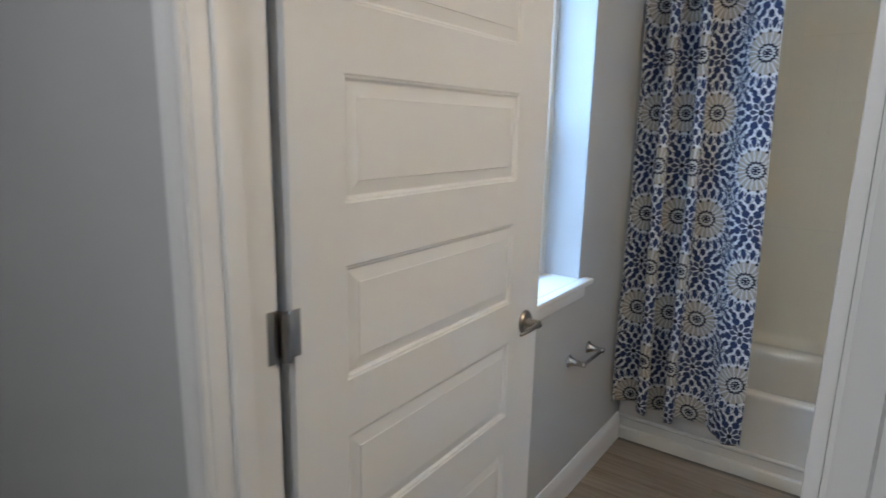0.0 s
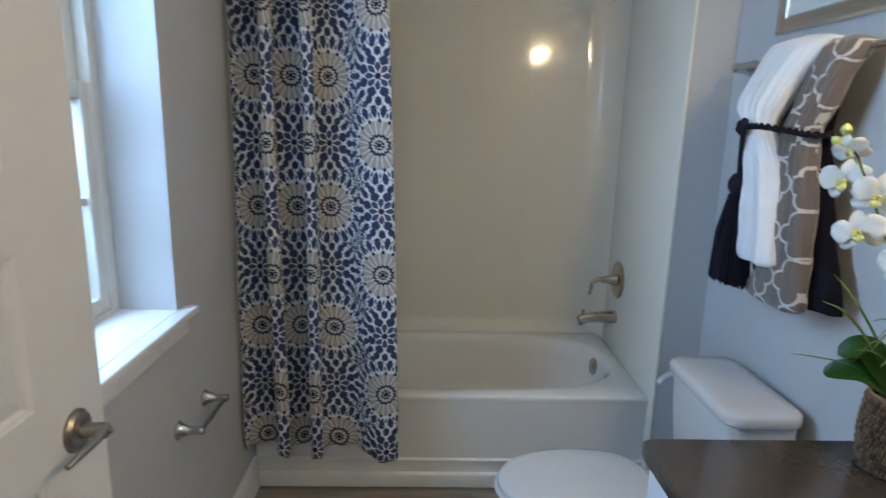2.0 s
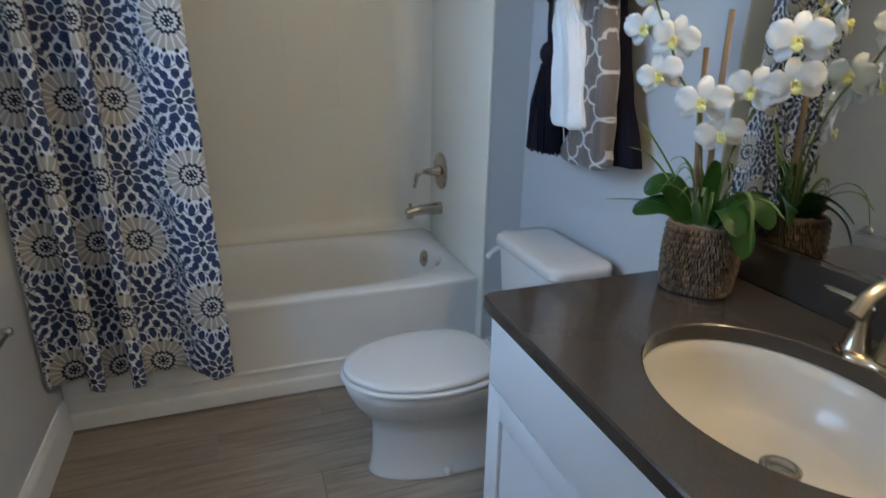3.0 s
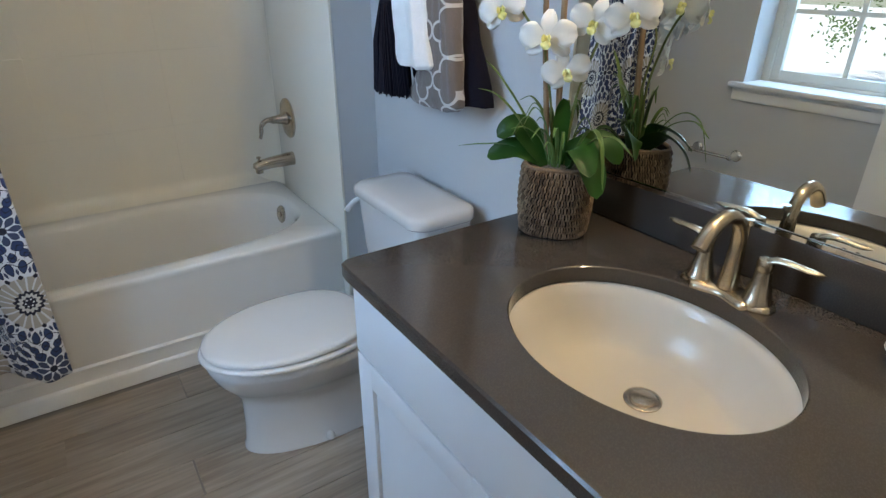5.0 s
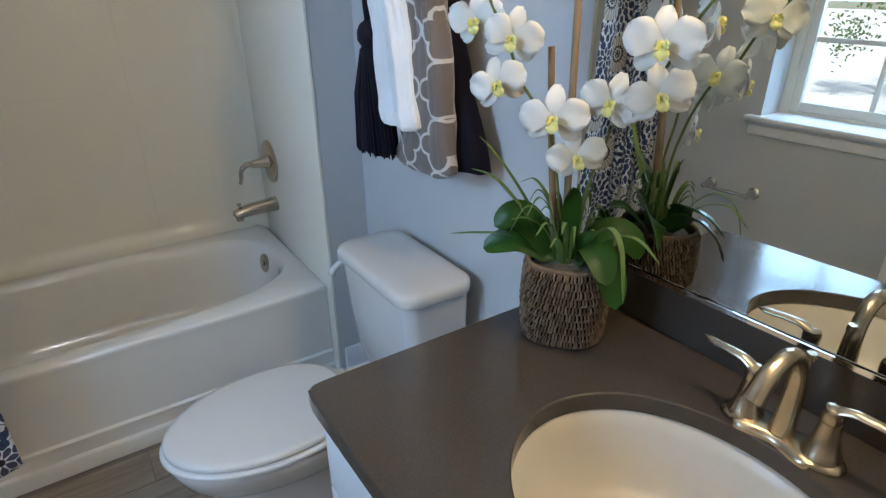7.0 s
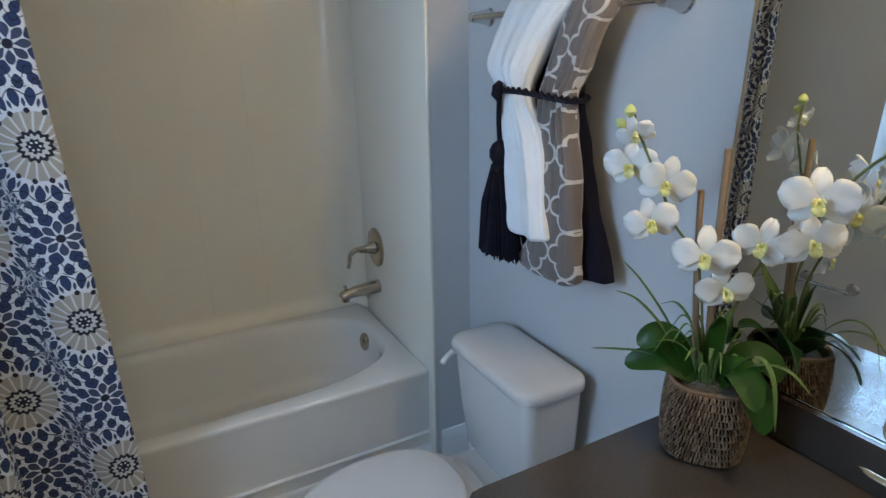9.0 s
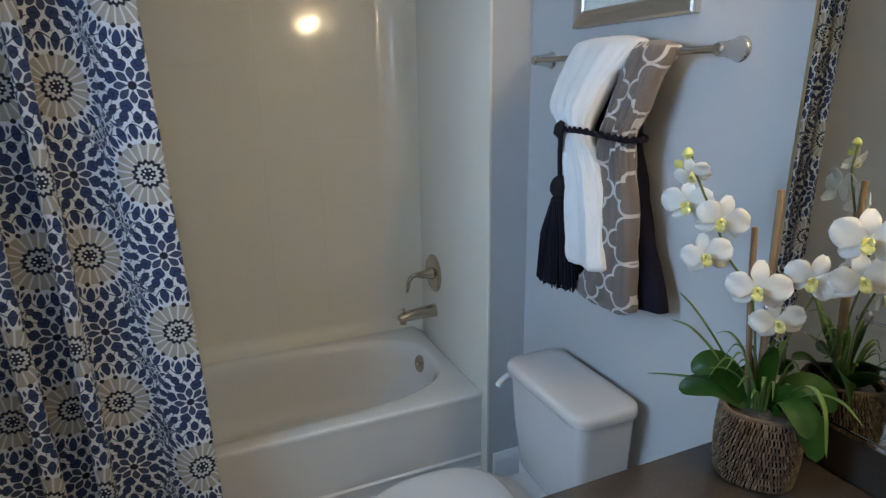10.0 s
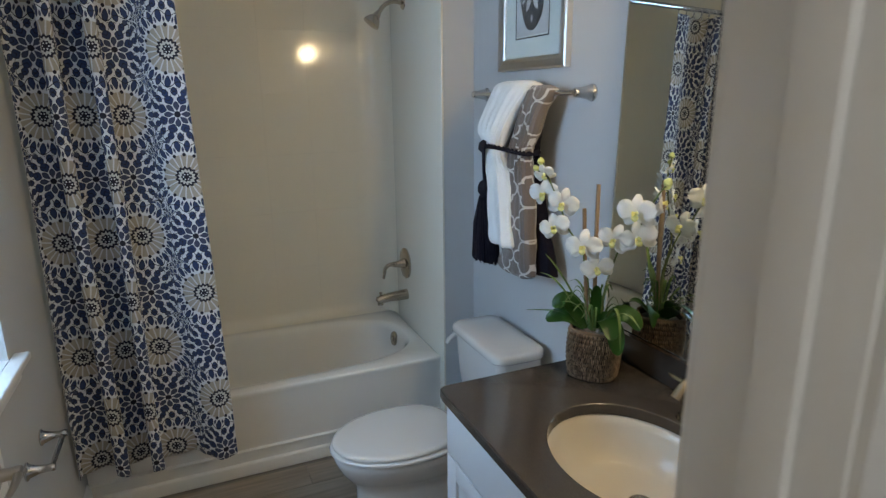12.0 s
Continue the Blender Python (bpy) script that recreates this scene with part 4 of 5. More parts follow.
rings(bm, [plate(0, CZ + 0.0005), plate(0, CZ + 0.004), plate(-0.003, CZ + 0.010), plate(-0.012, CZ + 0.0125)])
part("base_plate", bm, M_WARM_NICKEL, FAU, angle=55)
pts = curve_pts([(FX, FY, CZ + 0.012), (FX + 0.004, FY, CZ + 0.06), (FX + 0.003, FY, CZ + 0.105), (FX - 0.016, FY, CZ + 0.138), (FX - 0.048, FY, CZ + 0.147), (FX - 0.080, FY, CZ + 0.134), (FX - 0.103, FY, CZ + 0.108)], 6)
part("spout", T(pts, [0.0165 - 0.0055 * min(1, k / 14) + 0.0028 * max(0, (k - 18) / 18) for k in range(len(pts))], 22), M_WARM_NICKEL, FAU)
part("lift_rod", T([(FX + 0.026, FY, CZ + 0.012), (FX + 0.026, FY, CZ + 0.117), (FX + 0.026, FY, CZ + 0.119), (FX + 0.026, FY, CZ + 0.128)], [0.003, 0.003, 0.0075, 0.0065], 12), M_WARM_NICKEL, FAU)
for s in (1, -1):
    y = FY + s * 0.0515
    h = part("handle", L([(0.006, 0.0250), (0.014, 0.0242), (0.020, 0.0205), (0.048, 0.0145), (0.064, 0.0122), (0.0645, 0.0112), (0.066, 0.0112), (0.0665, 0.0128), (0.078, 0.0132), (0.085, 0.0112), (0.088, 0.002)], (FX + 0.002, y, CZ), (0, 0, 1), 26), M_WARM_NICKEL, FAU)
    pts = curve_pts([(FX + 0.002, y, CZ + 0.080), (FX + 0.003, y + s * 0.018, CZ + 0.0885), (FX + 0.004, y + s * 0.042, CZ + 0.0895), (FX + 0.006, y + s * 0.064, CZ + 0.0885), (FX + 0.008, y + s * 0.084, CZ + 0.0900)], 6)
    widths = [0.0108, 0.0088, 0.0080, 0.0076, 0.0004]
    part("lever", T(pts, [widths[min(3, k // 6)] + (widths[min(3, k // 6) + 1] - widths[min(3, k // 6)]) * ((k - 6 * min(3, k // 6)) / 6) ** (2.0 if k > 18 else 1.0) for k in range(len(pts))], 14, flat=0.6), M_WARM_NICKEL, h)

CARD = thing("soap_dish", (0.745, 3.855, CZ), "small white soap dish beside the sink", "soap dish")
part("dish", L([(0, 0.030), (0.004, 0.036), (0.022, 0.045), (0.024, 0.044), (0.010, 0.034), (0.008, 0.002)], (0.752, 3.842, CZ), (0, 0, 1), 28), M_CHINA, CARD)

# ---- mirror ----
MIR = thing("wall_mirror", (0.822, 4.1, 0.93), "large frameless wall mirror standing in a chrome channel", "mirror")
MY0, MY1, MZ0, MZ1 = CY0 + 0.03, 4.588, 0.926, 2.02
TILT_Z, TILT_Y = 0.018, -0.032
MC = 0.8175


def mpt(y, z, d):
    return Vector((MC + TILT_Z * (z - 1.45) + TILT_Y * (y - 4.1) - d, y, z))


bm = bmesh.new()
lo = lambda g, d: [mpt(MY0 + g, MZ0 + g, d), mpt(MY1 - g, MZ0 + g, d), mpt(MY1 - g, MZ1 - g, d), mpt(MY0 + g, MZ1 - g, d)]
rings(bm, [lo(0, -0.004), lo(0, 0.0), lo(0.008, 0.0012)], (True, True))
part("silvered_glass", bm, M_MIRROR, MIR, smooth=False)
bm = bmesh.new()
rings(bm, [[mpt(y, MZ0 + dz, d) for dz, d in ((-0.003, -0.005), (-0.003, 0.005), (0.005, 0.005), (0.005, 0.0025), (0.0, 0.002), (0.0, -0.005))] for y in (MY0, MY1)])
part("channel", bm, M_CHROME, MIR, "polished chrome bottom channel", smooth=False)

# ---- vanity light over the mirror ----
VL = thing("vanity_light", (XR, 4.10, 2.16), "nickel vanity light with three lit frosted glass shades", "wall light")
part("back_plate", B(XR - 0.022, XR - 0.001, 3.80, 4.40, 2.12, 2.20, 0.008, 3), M_NICKEL, VL)
nb = Nodes("lit_frosted_glass")
nb.set(Base_Color=(0.9, 0.85, 0.75), Emission_Color=(1.0, 0.74, 0.42), Emission_Strength=4.0, Roughness=0.4)
for y in (3.90, 4.10, 4.30):
    a = part("arm", T(curve_pts([(XR - 0.02, y, 2.16), (XR - 0.07, y, 2.17), (XR - 0.11, y, 2.165), (XR - 0.115, y, 2.14)], 5), 0.008, 10), M_NICKEL, VL)
    part("shade", L([(0, 0.022), (0.02, 0.030), (0.07, 0.044), (0.10, 0.052), (0.101, 0.046), (0.06, 0.03)], (XR - 0.115, y, 2.145), (0, 0, -1), 24), nb.mat, VL, "lit frosted glass shade")
    lamp("vanity_bulb", "POINT", VANITY_W, (1.0, 0.74, 0.44), pose(XR - 0.115, y, 1.985), radius=0.02)
# unseen fixture and lamp, added to brighten the hall, door and casing
HLT = thing("unseen_hall_light", (-0.3, 2.2, CEIL), "unseen round ceiling light added to light the hall", "ceiling light")
part("base", L([(0, 0.13), (0.02, 0.13), (0.022, 0.112)], (-0.3, 2.2, CEIL), (0, 0, -1), 36), M_NICKEL, HLT)
nb2 = Nodes("lit_opal_glass")
nb2.set(Base_Color=(0.9, 0.88, 0.84), Emission_Color=(0.96, 0.97, 1.0), Emission_Strength=5.0)
part("diffuser", L([(0, 0.11), (0.03, 0.108), (0.055, 0.08), (0.068, 0.04), (0.070, 0.002)], (-0.3, 2.2, CEIL - 0.022), (0, 0, -1), 36), nb2.mat, HLT)
lamp("unseen_hall_lamp", "POINT", HALL_W, (1.0, 0.97, 0.92), pose(-0.3, 2.2, CEIL - 0.16), radius=0.05)

# ---- towel bar and towels ----
BZ, BX = 1.617, 0.778
BAR = thing("towel_bar", (XR, 5.12, BZ), "brushed nickel towel bar with bell-shaped posts", "towel bar")
for y in (4.765, 5.475):
    part("post", L([(0, 0.027), (0.004, 0.027), (0.007, 0.024), (0.012, 0.0225), (0.030, 0.019), (0.046, 0.0145), (0.050, 0.016), (0.060, 0.0155), (0.068, 0.012), (0.071, 0.001)], (XR, y, BZ), (-1, 0, 0), 26), M_SATIN, BAR)
part("bar", T([(BX, 4.765, BZ), (BX, 5.475, BZ)], 0.0085, 16), M_SATIN, BAR)


def draped(rows, n=84, ripples=5, deep=0.006, phase=0.0, uvs=(1.0, 1.0)):
    """A gathered towel: rows of (z, y0, y1, x_front, x_back), skinned as a soft rippled body."""
    bm = bmesh.new()
    uvl = bm.loops.layers.uv.new("UVMap")
    cp = curve_pts([(r[0], r[1], r[2]) for r in rows], 7)
    cq = curve_pts([(r[3], r[4], 0) for r in rows], 7)
    loops = []
    for (z, y0, y1), (xf, xb, _) in zip(cp, cq):
        cy, hw, cx, hx = (y0 + y1) / 2, (y1 - y0) / 2, (xf + xb) / 2, (xb - xf) / 2
        loop = []
        for k in range(n):
            a = 2 * math.pi * k / n
            c, s = math.cos(a), math.sin(a)
            rp = 1 + (deep / max(0.012, hx)) * math.sin(ripples * a + phase + 2.2 * z) * (0.7 + 0.3 * math.sin(9 * z + a))
            p = Vector((cx + hx * rp * math.copysign(abs(c) ** 0.7, c), cy + hw * (1 + 0.03 * math.sin(7 * z * 3 + a)) * math.copysign(abs(s) ** 0.85, s), z))
            pleat = 0.0042 * math.exp(-((z - 1.432) / 0.085) ** 2) + 0.0014
            p += pleat * Vector((-abs(c), 0.3 * s, 0)) * math.sin(17 * a + phase + 5 * z) + 0.0035 * noise.noise_vector(p * 15) + 0.0018 * noise.noise_vector(p * 42)
            loop.append(p)
        loops.append(loop)
    rr = rings(bm, loops, (True, True))
    for f in bm.faces:
        for lp in f.loops:
            lp[uvl].uv = (lp.vert.co.y * uvs[0], lp.vert.co.z * uvs[1])
    return bm


# a cloth laid over the bar hides the bar there
DT = thing("dark_towel", (BX, 5.02, BZ), "dark charcoal bath towel folded over the towel bar", "towel", "towels on the bar")
part("cloth", draped([(1.628, 4.96, 5.18, 0.760, 0.803), (1.600, 4.95, 5.20, 0.752, 0.815), (1.50, 4.97, 5.20, 0.742, 0.818), (1.42, 4.985, 5.18, 0.738, 0.815), (1.30, 4.95, 5.19, 0.734, 0.820), (1.15, 4.90, 5.20, 0.732, 0.822), (1.07, 4.868, 5.20, 0.730, 0.824), (1.004, 4.850, 5.18, 0.730, 0.824), (0.998, 4.854, 5.176, 0.733, 0.822)], phase=1.0), M_TOWEL_D, DT, angle=80)
GT = thing("patterned_towel", (BX, 4.95, BZ), "taupe bath towel with a pale ogee lattice, tied over the bar", "towel", "towels on the bar")
part("cloth", draped([(1.642, 4.905, 4.995, 0.752, 0.800), (1.622, 4.880, 5.005, 0.730, 0.812), (1.56, 4.900, 5.02, 0.716, 0.780), (1.48, 4.925, 5.04, 0.702, 0.765), (1.425, 4.945, 5.05, 0.694, 0.755), (1.35, 4.935, 5.05, 0.688, 0.755), (1.22, 4.905, 5.045, 0.680, 0.755), (1.08, 4.895, 5.065, 0.678, 0.755), (1.005, 4.885, 5.125, 0.680, 0.752), (0.985, 4.905, 5.105, 0.686, 0.745)], ripples=4, deep=0.005, phase=0.4), M_TOWEL_G, GT, angle=80)
WT = thing("white_towel", (BX, 5.12, BZ), "white terry hand towel draped and tied over the bar", "towel", "towels on the bar")
part("cloth", draped([(1.660, 5.02, 5.19, 0.745, 0.800), (1.640, 4.98, 5.235, 0.716, 0.815), (1.56, 5.030, 5.250, 0.686, 0.775), (1.485, 5.055, 5.235, 0.660, 0.745), (1.432, 5.070, 5.170, 0.664, 0.722), (1.39, 5.045, 5.165, 0.660, 0.722), (1.30, 4.995, 5.15, 0.656, 0.715), (1.18, 4.975, 5.13, 0.652, 0.712), (1.105, 4.955, 5.125, 0.650, 0.710), (1.085, 4.965, 5.115, 0.656, 0.705)], ripples=6, deep=0.006, phase=2.0), M_TOWEL_W, WT, angle=80)
TAS = thing("tassel_tieback", (0.66, 5.15, 1.41), "dark twisted cord tieback with a long fringed tassel", "tassel")
loop_pts = [(0.652, 5.150, 1.432), (0.650, 5.10, 1.436), (0.652, 5.05, 1.436), (0.668, 5.00, 1.430), (0.684, 4.96, 1.424), (0.705, 4.934, 1.420), (0.76, 4.94, 1.420), (0.80, 5.05, 1.424), (0.77, 5.18, 1.430), (0.70, 5.195, 1.432), (0.652, 5.150, 1.432)]
cp = curve_pts(loop_pts, 10)
for k, ph in enumerate((0, math.pi)):
    part("cord_strand", T([p + 0.0045 * Vector((math.cos(i * 0.75 + ph), 0, math.sin(i * 0.75 + ph))) for i, p in enumerate(cp)], 0.0048, 8), M_CORD, TAS)
part("knot", T([(0.648, 5.126, 1.455), (0.640, 5.128, 1.442), (0.638, 5.130, 1.426), (0.646, 5.130, 1.412)], [0.007, 0.0135, 0.0135, 0.007], 14), M_CORD, TAS)
part("drop_cord", T(curve_pts([(0.646, 5.130, 1.42), (0.650, 5.136, 1.36), (0.655, 5.138, 1.30)], 8), 0.0065, 8), M_CORD, TAS)
part("loose_cord", T(curve_pts([(0.656, 5.143, 1.425), (0.668, 5.168, 1.38), (0.680, 5.178, 1.33), (0.690, 5.183, 1.29)], 8), 0.004, 8), M_CORD, TAS)
part("bead", L([(0, 0.006), (0.010, 0.019), (0.026, 0.026), (0.044, 0.026), (0.058, 0.017), (0.066, 0.023), (0.076, 0.022)], (0.655, 5.138, 1.312), (0.03, 0.05, -1), 18), M_CORD, TAS)
bm = bmesh.new()
rnd = random.Random(4)
for k in range(340):
    a, q = rnd.uniform(0, 2 * math.pi), math.sqrt(rnd.uniform(0.15, 1))
    top = Vector((0.657 + 0.020 * q * math.cos(a), 5.142 + 0.024 * q * math.sin(a), 1.240))
    bot = Vector((0.672 + 0.040 * q * math.cos(a), 5.158 + 0.086 * q * math.sin(a), 1.003 + rnd.uniform(-0.008, 0.010)))
    mid = (top + bot) / 2 + Vector((0.006 * math.cos(a), 0.012 * math.sin(a), 0.02))
    tube(bm, [top, mid, bot], [0.0022, 0.0027, 0.0020], 4)
tube(bm, [(0.657, 5.142, 1.242), (0.665, 5.150, 1.09), (0.672, 5.158, 1.012)], [0.020, 0.036, 0.042], 14, flat=1.0)
part("fringe", bm, M_CORD, TAS)

# ---- framed picture ----
PIC = thing("framed_picture", (XR, 5.114, 1.70), "silver-framed print of a dark shell within a pale mat", "picture")
PY0, PY1, PZ0, PZ1 = 4.885, 5.343, 1.700, 2.235
bm = bmesh.new()
prof = [(0.0, 0.0), (0.0, 0.022), (0.006, 0.026), (0.016, 0.022), (0.030, 0.018), (0.040, 0.020), (0.045, 0.016), (0.045, 0.0)]
for d0, d1 in zip(prof, prof[1:]):
    def lo2(g, h):
        return [Vector((XR - 0.001 - h, PY0 + g, PZ0 + g)), Vector((XR - 0.001 - h, PY1 - g, PZ0 + g)), Vector((XR - 0.001 - h, PY1 - g, PZ1 - g)), Vector((XR - 0.001 - h, PY0 + g, PZ1 - g))]
    rings(bm, [lo2(*d0), lo2(*d1)], (False, False))
bmesh.ops.remove_doubles(bm, verts=bm.verts[:], dist=0.0003)
part("frame", bm, M_SILVER, PIC, smooth=False)
M_MAT = painted("mat_board", (0.66, 0.69, 0.66), 0.85, 300, 0.1, 0.02)
M_INK = painted("dark_print", (0.045, 0.045, 0.052), 0.7, 120, 0.05, 0.25)
M_PALE = painted("pale_print", (0.52, 0.52, 0.53), 0.8, 120, 0.05, 0.15)
part("mat", B(XR - 0.010, XR - 0.004, PY0 + 0.044, PY1 - 0.044, PZ0 + 0.044, PZ1 - 0.044), M_MAT, PIC, "pale grey-green mat")
ay0, ay1, az0, az1 = 5.010, 5.222, 1.815, 2.120
bm = bmesh.new()
frame_rect(bm, XR - 0.0112, XR - 0.0099, ay0 - 0.006, ay1 + 0.006, az0 - 0.006, az1 + 0.006, 0.005, bevel=0)
part("ruled_border", bm, M_INK, PIC, "thin dark ruled border")
part("print", B(XR - 0.0108, XR - 0.0099, ay0 + 0.004, ay1 - 0.004, az0 + 0.004, az1 - 0.004), M_PALE, PIC, "pale print")
yc, zc = (ay0 + ay1) / 2, (az0 + az1) / 2
bm = bmesh.new()
ov = [(yc + 0.078 * math.cos(a) * (1 + 0.05 * math.cos(5 * a)), zc - 0.006 + 0.128 * math.sin(a)) for a in [2 * math.pi * k / 60 for k in range(60)]]
rings(bm, [[Vector((XR - d, y, z)) for y, z in ov] for d in (0.0107, 0.0118)])
part("shell_shape", bm, M_INK, PIC, "dark round shell")
for k in range(5):
    a = math.pi / 2 + 2 * math.pi * k / 5
    d, e = Vector((0, math.cos(a), math.sin(a) * 1.3)), Vector((0, -math.sin(a), math.cos(a)))
    pet = [Vector((0, yc, zc)) + d * (0.012 + 0.052 * f) + e * (0.012 * math.sin(math.pi * f) * q) for f, q in [(i / 10, 1) for i in range(11)] + [(i / 10, -1) for i in range(9, 0, -1)]]
    bm = bmesh.new()
    rings(bm, [[p + Vector((XR - h, 0, 0)) for p in pet] for h in (0.0117, 0.0124)])
    part("petal_mark", bm, M_PALE, PIC, "pale petal mark")
    e2 = a + math.pi / 5
    d, e = Vector((0, math.cos(e2), math.sin(e2) * 1.45)), Vector((0, -math.sin(e2), math.cos(e2)))
    bm = bmesh.new()
    slot = [Vector((0, yc, zc - 0.006)) + d * (0.050 + 0.022 * f) + e * (0.0055 * math.sin(math.pi * f) * q) for f, q in [(i / 8, 1) for i in range(9)] + [(i / 8, -1) for i in range(7, 0, -1)]]
    rings(bm, [[p + Vector((XR - h, 0, 0)) for p in slot] for h in (0.0117, 0.0124)])
    part("slot_mark", bm, M_PALE, PIC, "pale slot mark")
pg = part("glazing", B(XR - 0.0150, XR - 0.0135, PY0 + 0.0452, PY1 - 0.0452, PZ0 + 0.0452, PZ1 - 0.0452), make_glass("picture_glass"), PIC, "clear picture glass", smooth=False)
pg.visible_shadow = False

# ---- orchid ----
PCX, PCY, PH = 0.672, 4.478, 0.140
ORC = thing("potted_orchid", (PCX, PCY, CZ), "white silk orchid in a woven seagrass pot on the countertop", "potted plant")
POT = bmesh.new()


def pot_radius(f, a):
    return (0.0635 + 0.008 * math.sin(math.pi * min(1, 0.12 + 0.80 * f)) + 0.003 * f) * (1 + 0.045 * math.cos(4 * a + 0.5))


NP = 72
body = [[Vector((PCX + pot_radius(f, a) * math.cos(a), PCY + pot_radius(f, a) * math.sin(a), CZ + 0.001 + f * PH)) for a in [2 * math.pi * k / NP for k in range(NP)]] for f in [j / 10 for j in range(11)]]
inner = [[Vector((PCX + (p.x - PCX) * 0.90, PCY + (p.y - PCY) * 0.90, z)) for p in body[-1]] for z in (CZ + PH + 0.001, CZ + PH - 0.022)]
rings(POT, body + inner)
# core coloured near black as the shade in the gaps of the weave
part("woven_pot", POT, plain("pot_gap_shade", (0.016, 0.011, 0.008), 0.9), ORC, "near-black pot core, coloured as shade between the strands", angle=60)
WOVE = bmesh.new()
rnd = random.Random(8)
NROW, NST = 10, 82
for j in range(NROW):
    z0, z1 = CZ + 0.001 + PH * j / NROW, CZ + 0.001 + PH * (j + 1) / NROW
    for k in range(NST):
        a = 2 * math.pi * (k + 0.5 * (j % 2) + rnd.uniform(-0.15, 0.15)) / NST
        lean = 0.009 + rnd.uniform(-0.010, 0.010)
        pts = []
        for q, out, da in ((-0.06, -0.0012, -0.5), (0.2, 0.0030, -0.25), (0.5, 0.0050, 0.0), (0.8, 0.0030, 0.25), (1.06, -0.0012, 0.5)):
            z = min(max(z0 + (z1 - z0) * q, CZ + 0.0015), CZ + PH + 0.003)
            b = a + lean * da * 2
            r = pot_radius((z - CZ) / PH, b) + out + rnd.uniform(-0.0004, 0.0004)
            pts.append((PCX + r * math.cos(b), PCY + r * math.sin(b), z))
        tube(WOVE, pts, [0.0012, 0.0019, 0.0021, 0.0019, 0.0012], 6)
for k in range(2):
    tube(WOVE, [(PCX + (pot_radius(1, a) - 0.001) * math.cos(a), PCY + (pot_radius(1, a) - 0.001) * math.sin(a), CZ + PH + 0.002 + 0.0025 * math.sin(40 * a + math.pi * k)) for a in [2 * math.pi * i / 160 for i in range(161)]], 0.0036, 6)
tagged(part("seagrass_weave", WOVE, M_SEAGRASS, ORC, "twisted brown seagrass strands", angle=75), kind="stuff")
part("moss", L([(0, 0.060), (0.008, 0.055), (0.014, 0.03), (0.016, 0.002)], (PCX, PCY, CZ + PH - 0.018), (0, 0, 1), 24), M_MOSS, ORC, "dark potting moss")


def blade(path, width, mat, name="leaf", cup=0.25, n=14, w_pow=0.8, label="", th=0.0012, tip=0.0, hint=None):
    """A leaf along a curve with a cupped cross-section."""
    p = curve_pts(path, 6)
    bm = bmesh.new()
    loops = []
    for i, c in enumerate(p):
        f = i / (len(p) - 1)
        d = (p[min(i + 1, len(p) - 1)] - p[max(i - 1, 0)]).normalized()
        side = d.cross(Vector((0, 0, 1)))
        side = side.normalized() if side.length > 0.05 else Vector((1, 0, 0))
        if hint:
            side = d.cross(Vector(hint)).normalized()
        up = side.cross(d).normalized()
        w = width * max(0.03, (math.sin(math.pi * min(1.0, 0.10 + 0.90 * f)) ** w_pow)) * (1 - tip * f)
        line = []
        for k in range(7):
            q = -1 + k / 3
            line.append(c + side * (w * q) + up * (w * cup * q * q))
        under = [v - up * th for v in line[::-1]]
        loops.append(line + under)
    rings(bm, loops)
    return part(name, bm, mat, ORC, label, angle=60)


PT = Vector((PCX, PCY, CZ + PH))
for path, w in (
        ([(0.655, 4.490, 0.968), (0.622, 4.535, 0.992), (0.598, 4.565, 0.985), (0.578, 4.590, 0.968)], 0.027),
        ([(0.655, 4.495, 0.97), (0.632, 4.535, 1.025), (0.612, 4.555, 1.035), (0.590, 4.575, 1.012)], 0.030),
        ([(0.680, 4.470, 0.965), (0.668, 4.430, 1.012), (0.655, 4.395, 1.005), (0.640, 4.365, 0.975)], 0.030),
        ([(0.685, 4.465, 0.968), (0.672, 4.415, 1.000), (0.660, 4.375, 0.978), (0.652, 4.352, 0.935)], 0.029),
        ([(0.700, 4.480, 0.965), (0.735, 4.455, 1.005), (0.760, 4.430, 1.00), (0.775, 4.41, 0.965)], 0.030),
        ([(0.690, 4.500, 0.965), (0.715, 4.535, 1.00), (0.735, 4.560, 0.985), (0.745, 4.575, 0.95)], 0.028),
        ([(0.672, 4.478, 0.965), (0.668, 4.476, 1.03), (0.664, 4.470, 1.075), (0.655, 4.462, 1.10)], 0.017)):
    blade(path, w * 0.90, M_LEAF, "broad_leaf", 0.16, w_pow=0.42, hint=(-0.45, -0.5, 0.75), label="glossy dark green orchid leaf")
rnd = random.Random(11)
for k in range(24):
    a = rnd.uniform(0, 2 * math.pi)
    reach, rise = rnd.uniform(0.03, 0.09), rnd.uniform(0.05, 0.13)
    if math.cos(a) > 0.3:
        reach *= 0.6
    d = Vector((math.cos(a), math.sin(a), 0))
    b = PT + d * 0.018 + Vector((0, 0, -0.010))
    blade([b, b + d * reach * 0.25 + Vector((0, 0, rise * 0.7)), b + d * reach * 0.65 + Vector((0, 0, rise)), b + d * reach + Vector((0, 0, rise * rnd.uniform(0.5, 1.0)))], rnd.uniform(0.0022, 0.0045), M_BLADE, "grass_blade", 0.3, w_pow=0.5, th=0.0006)
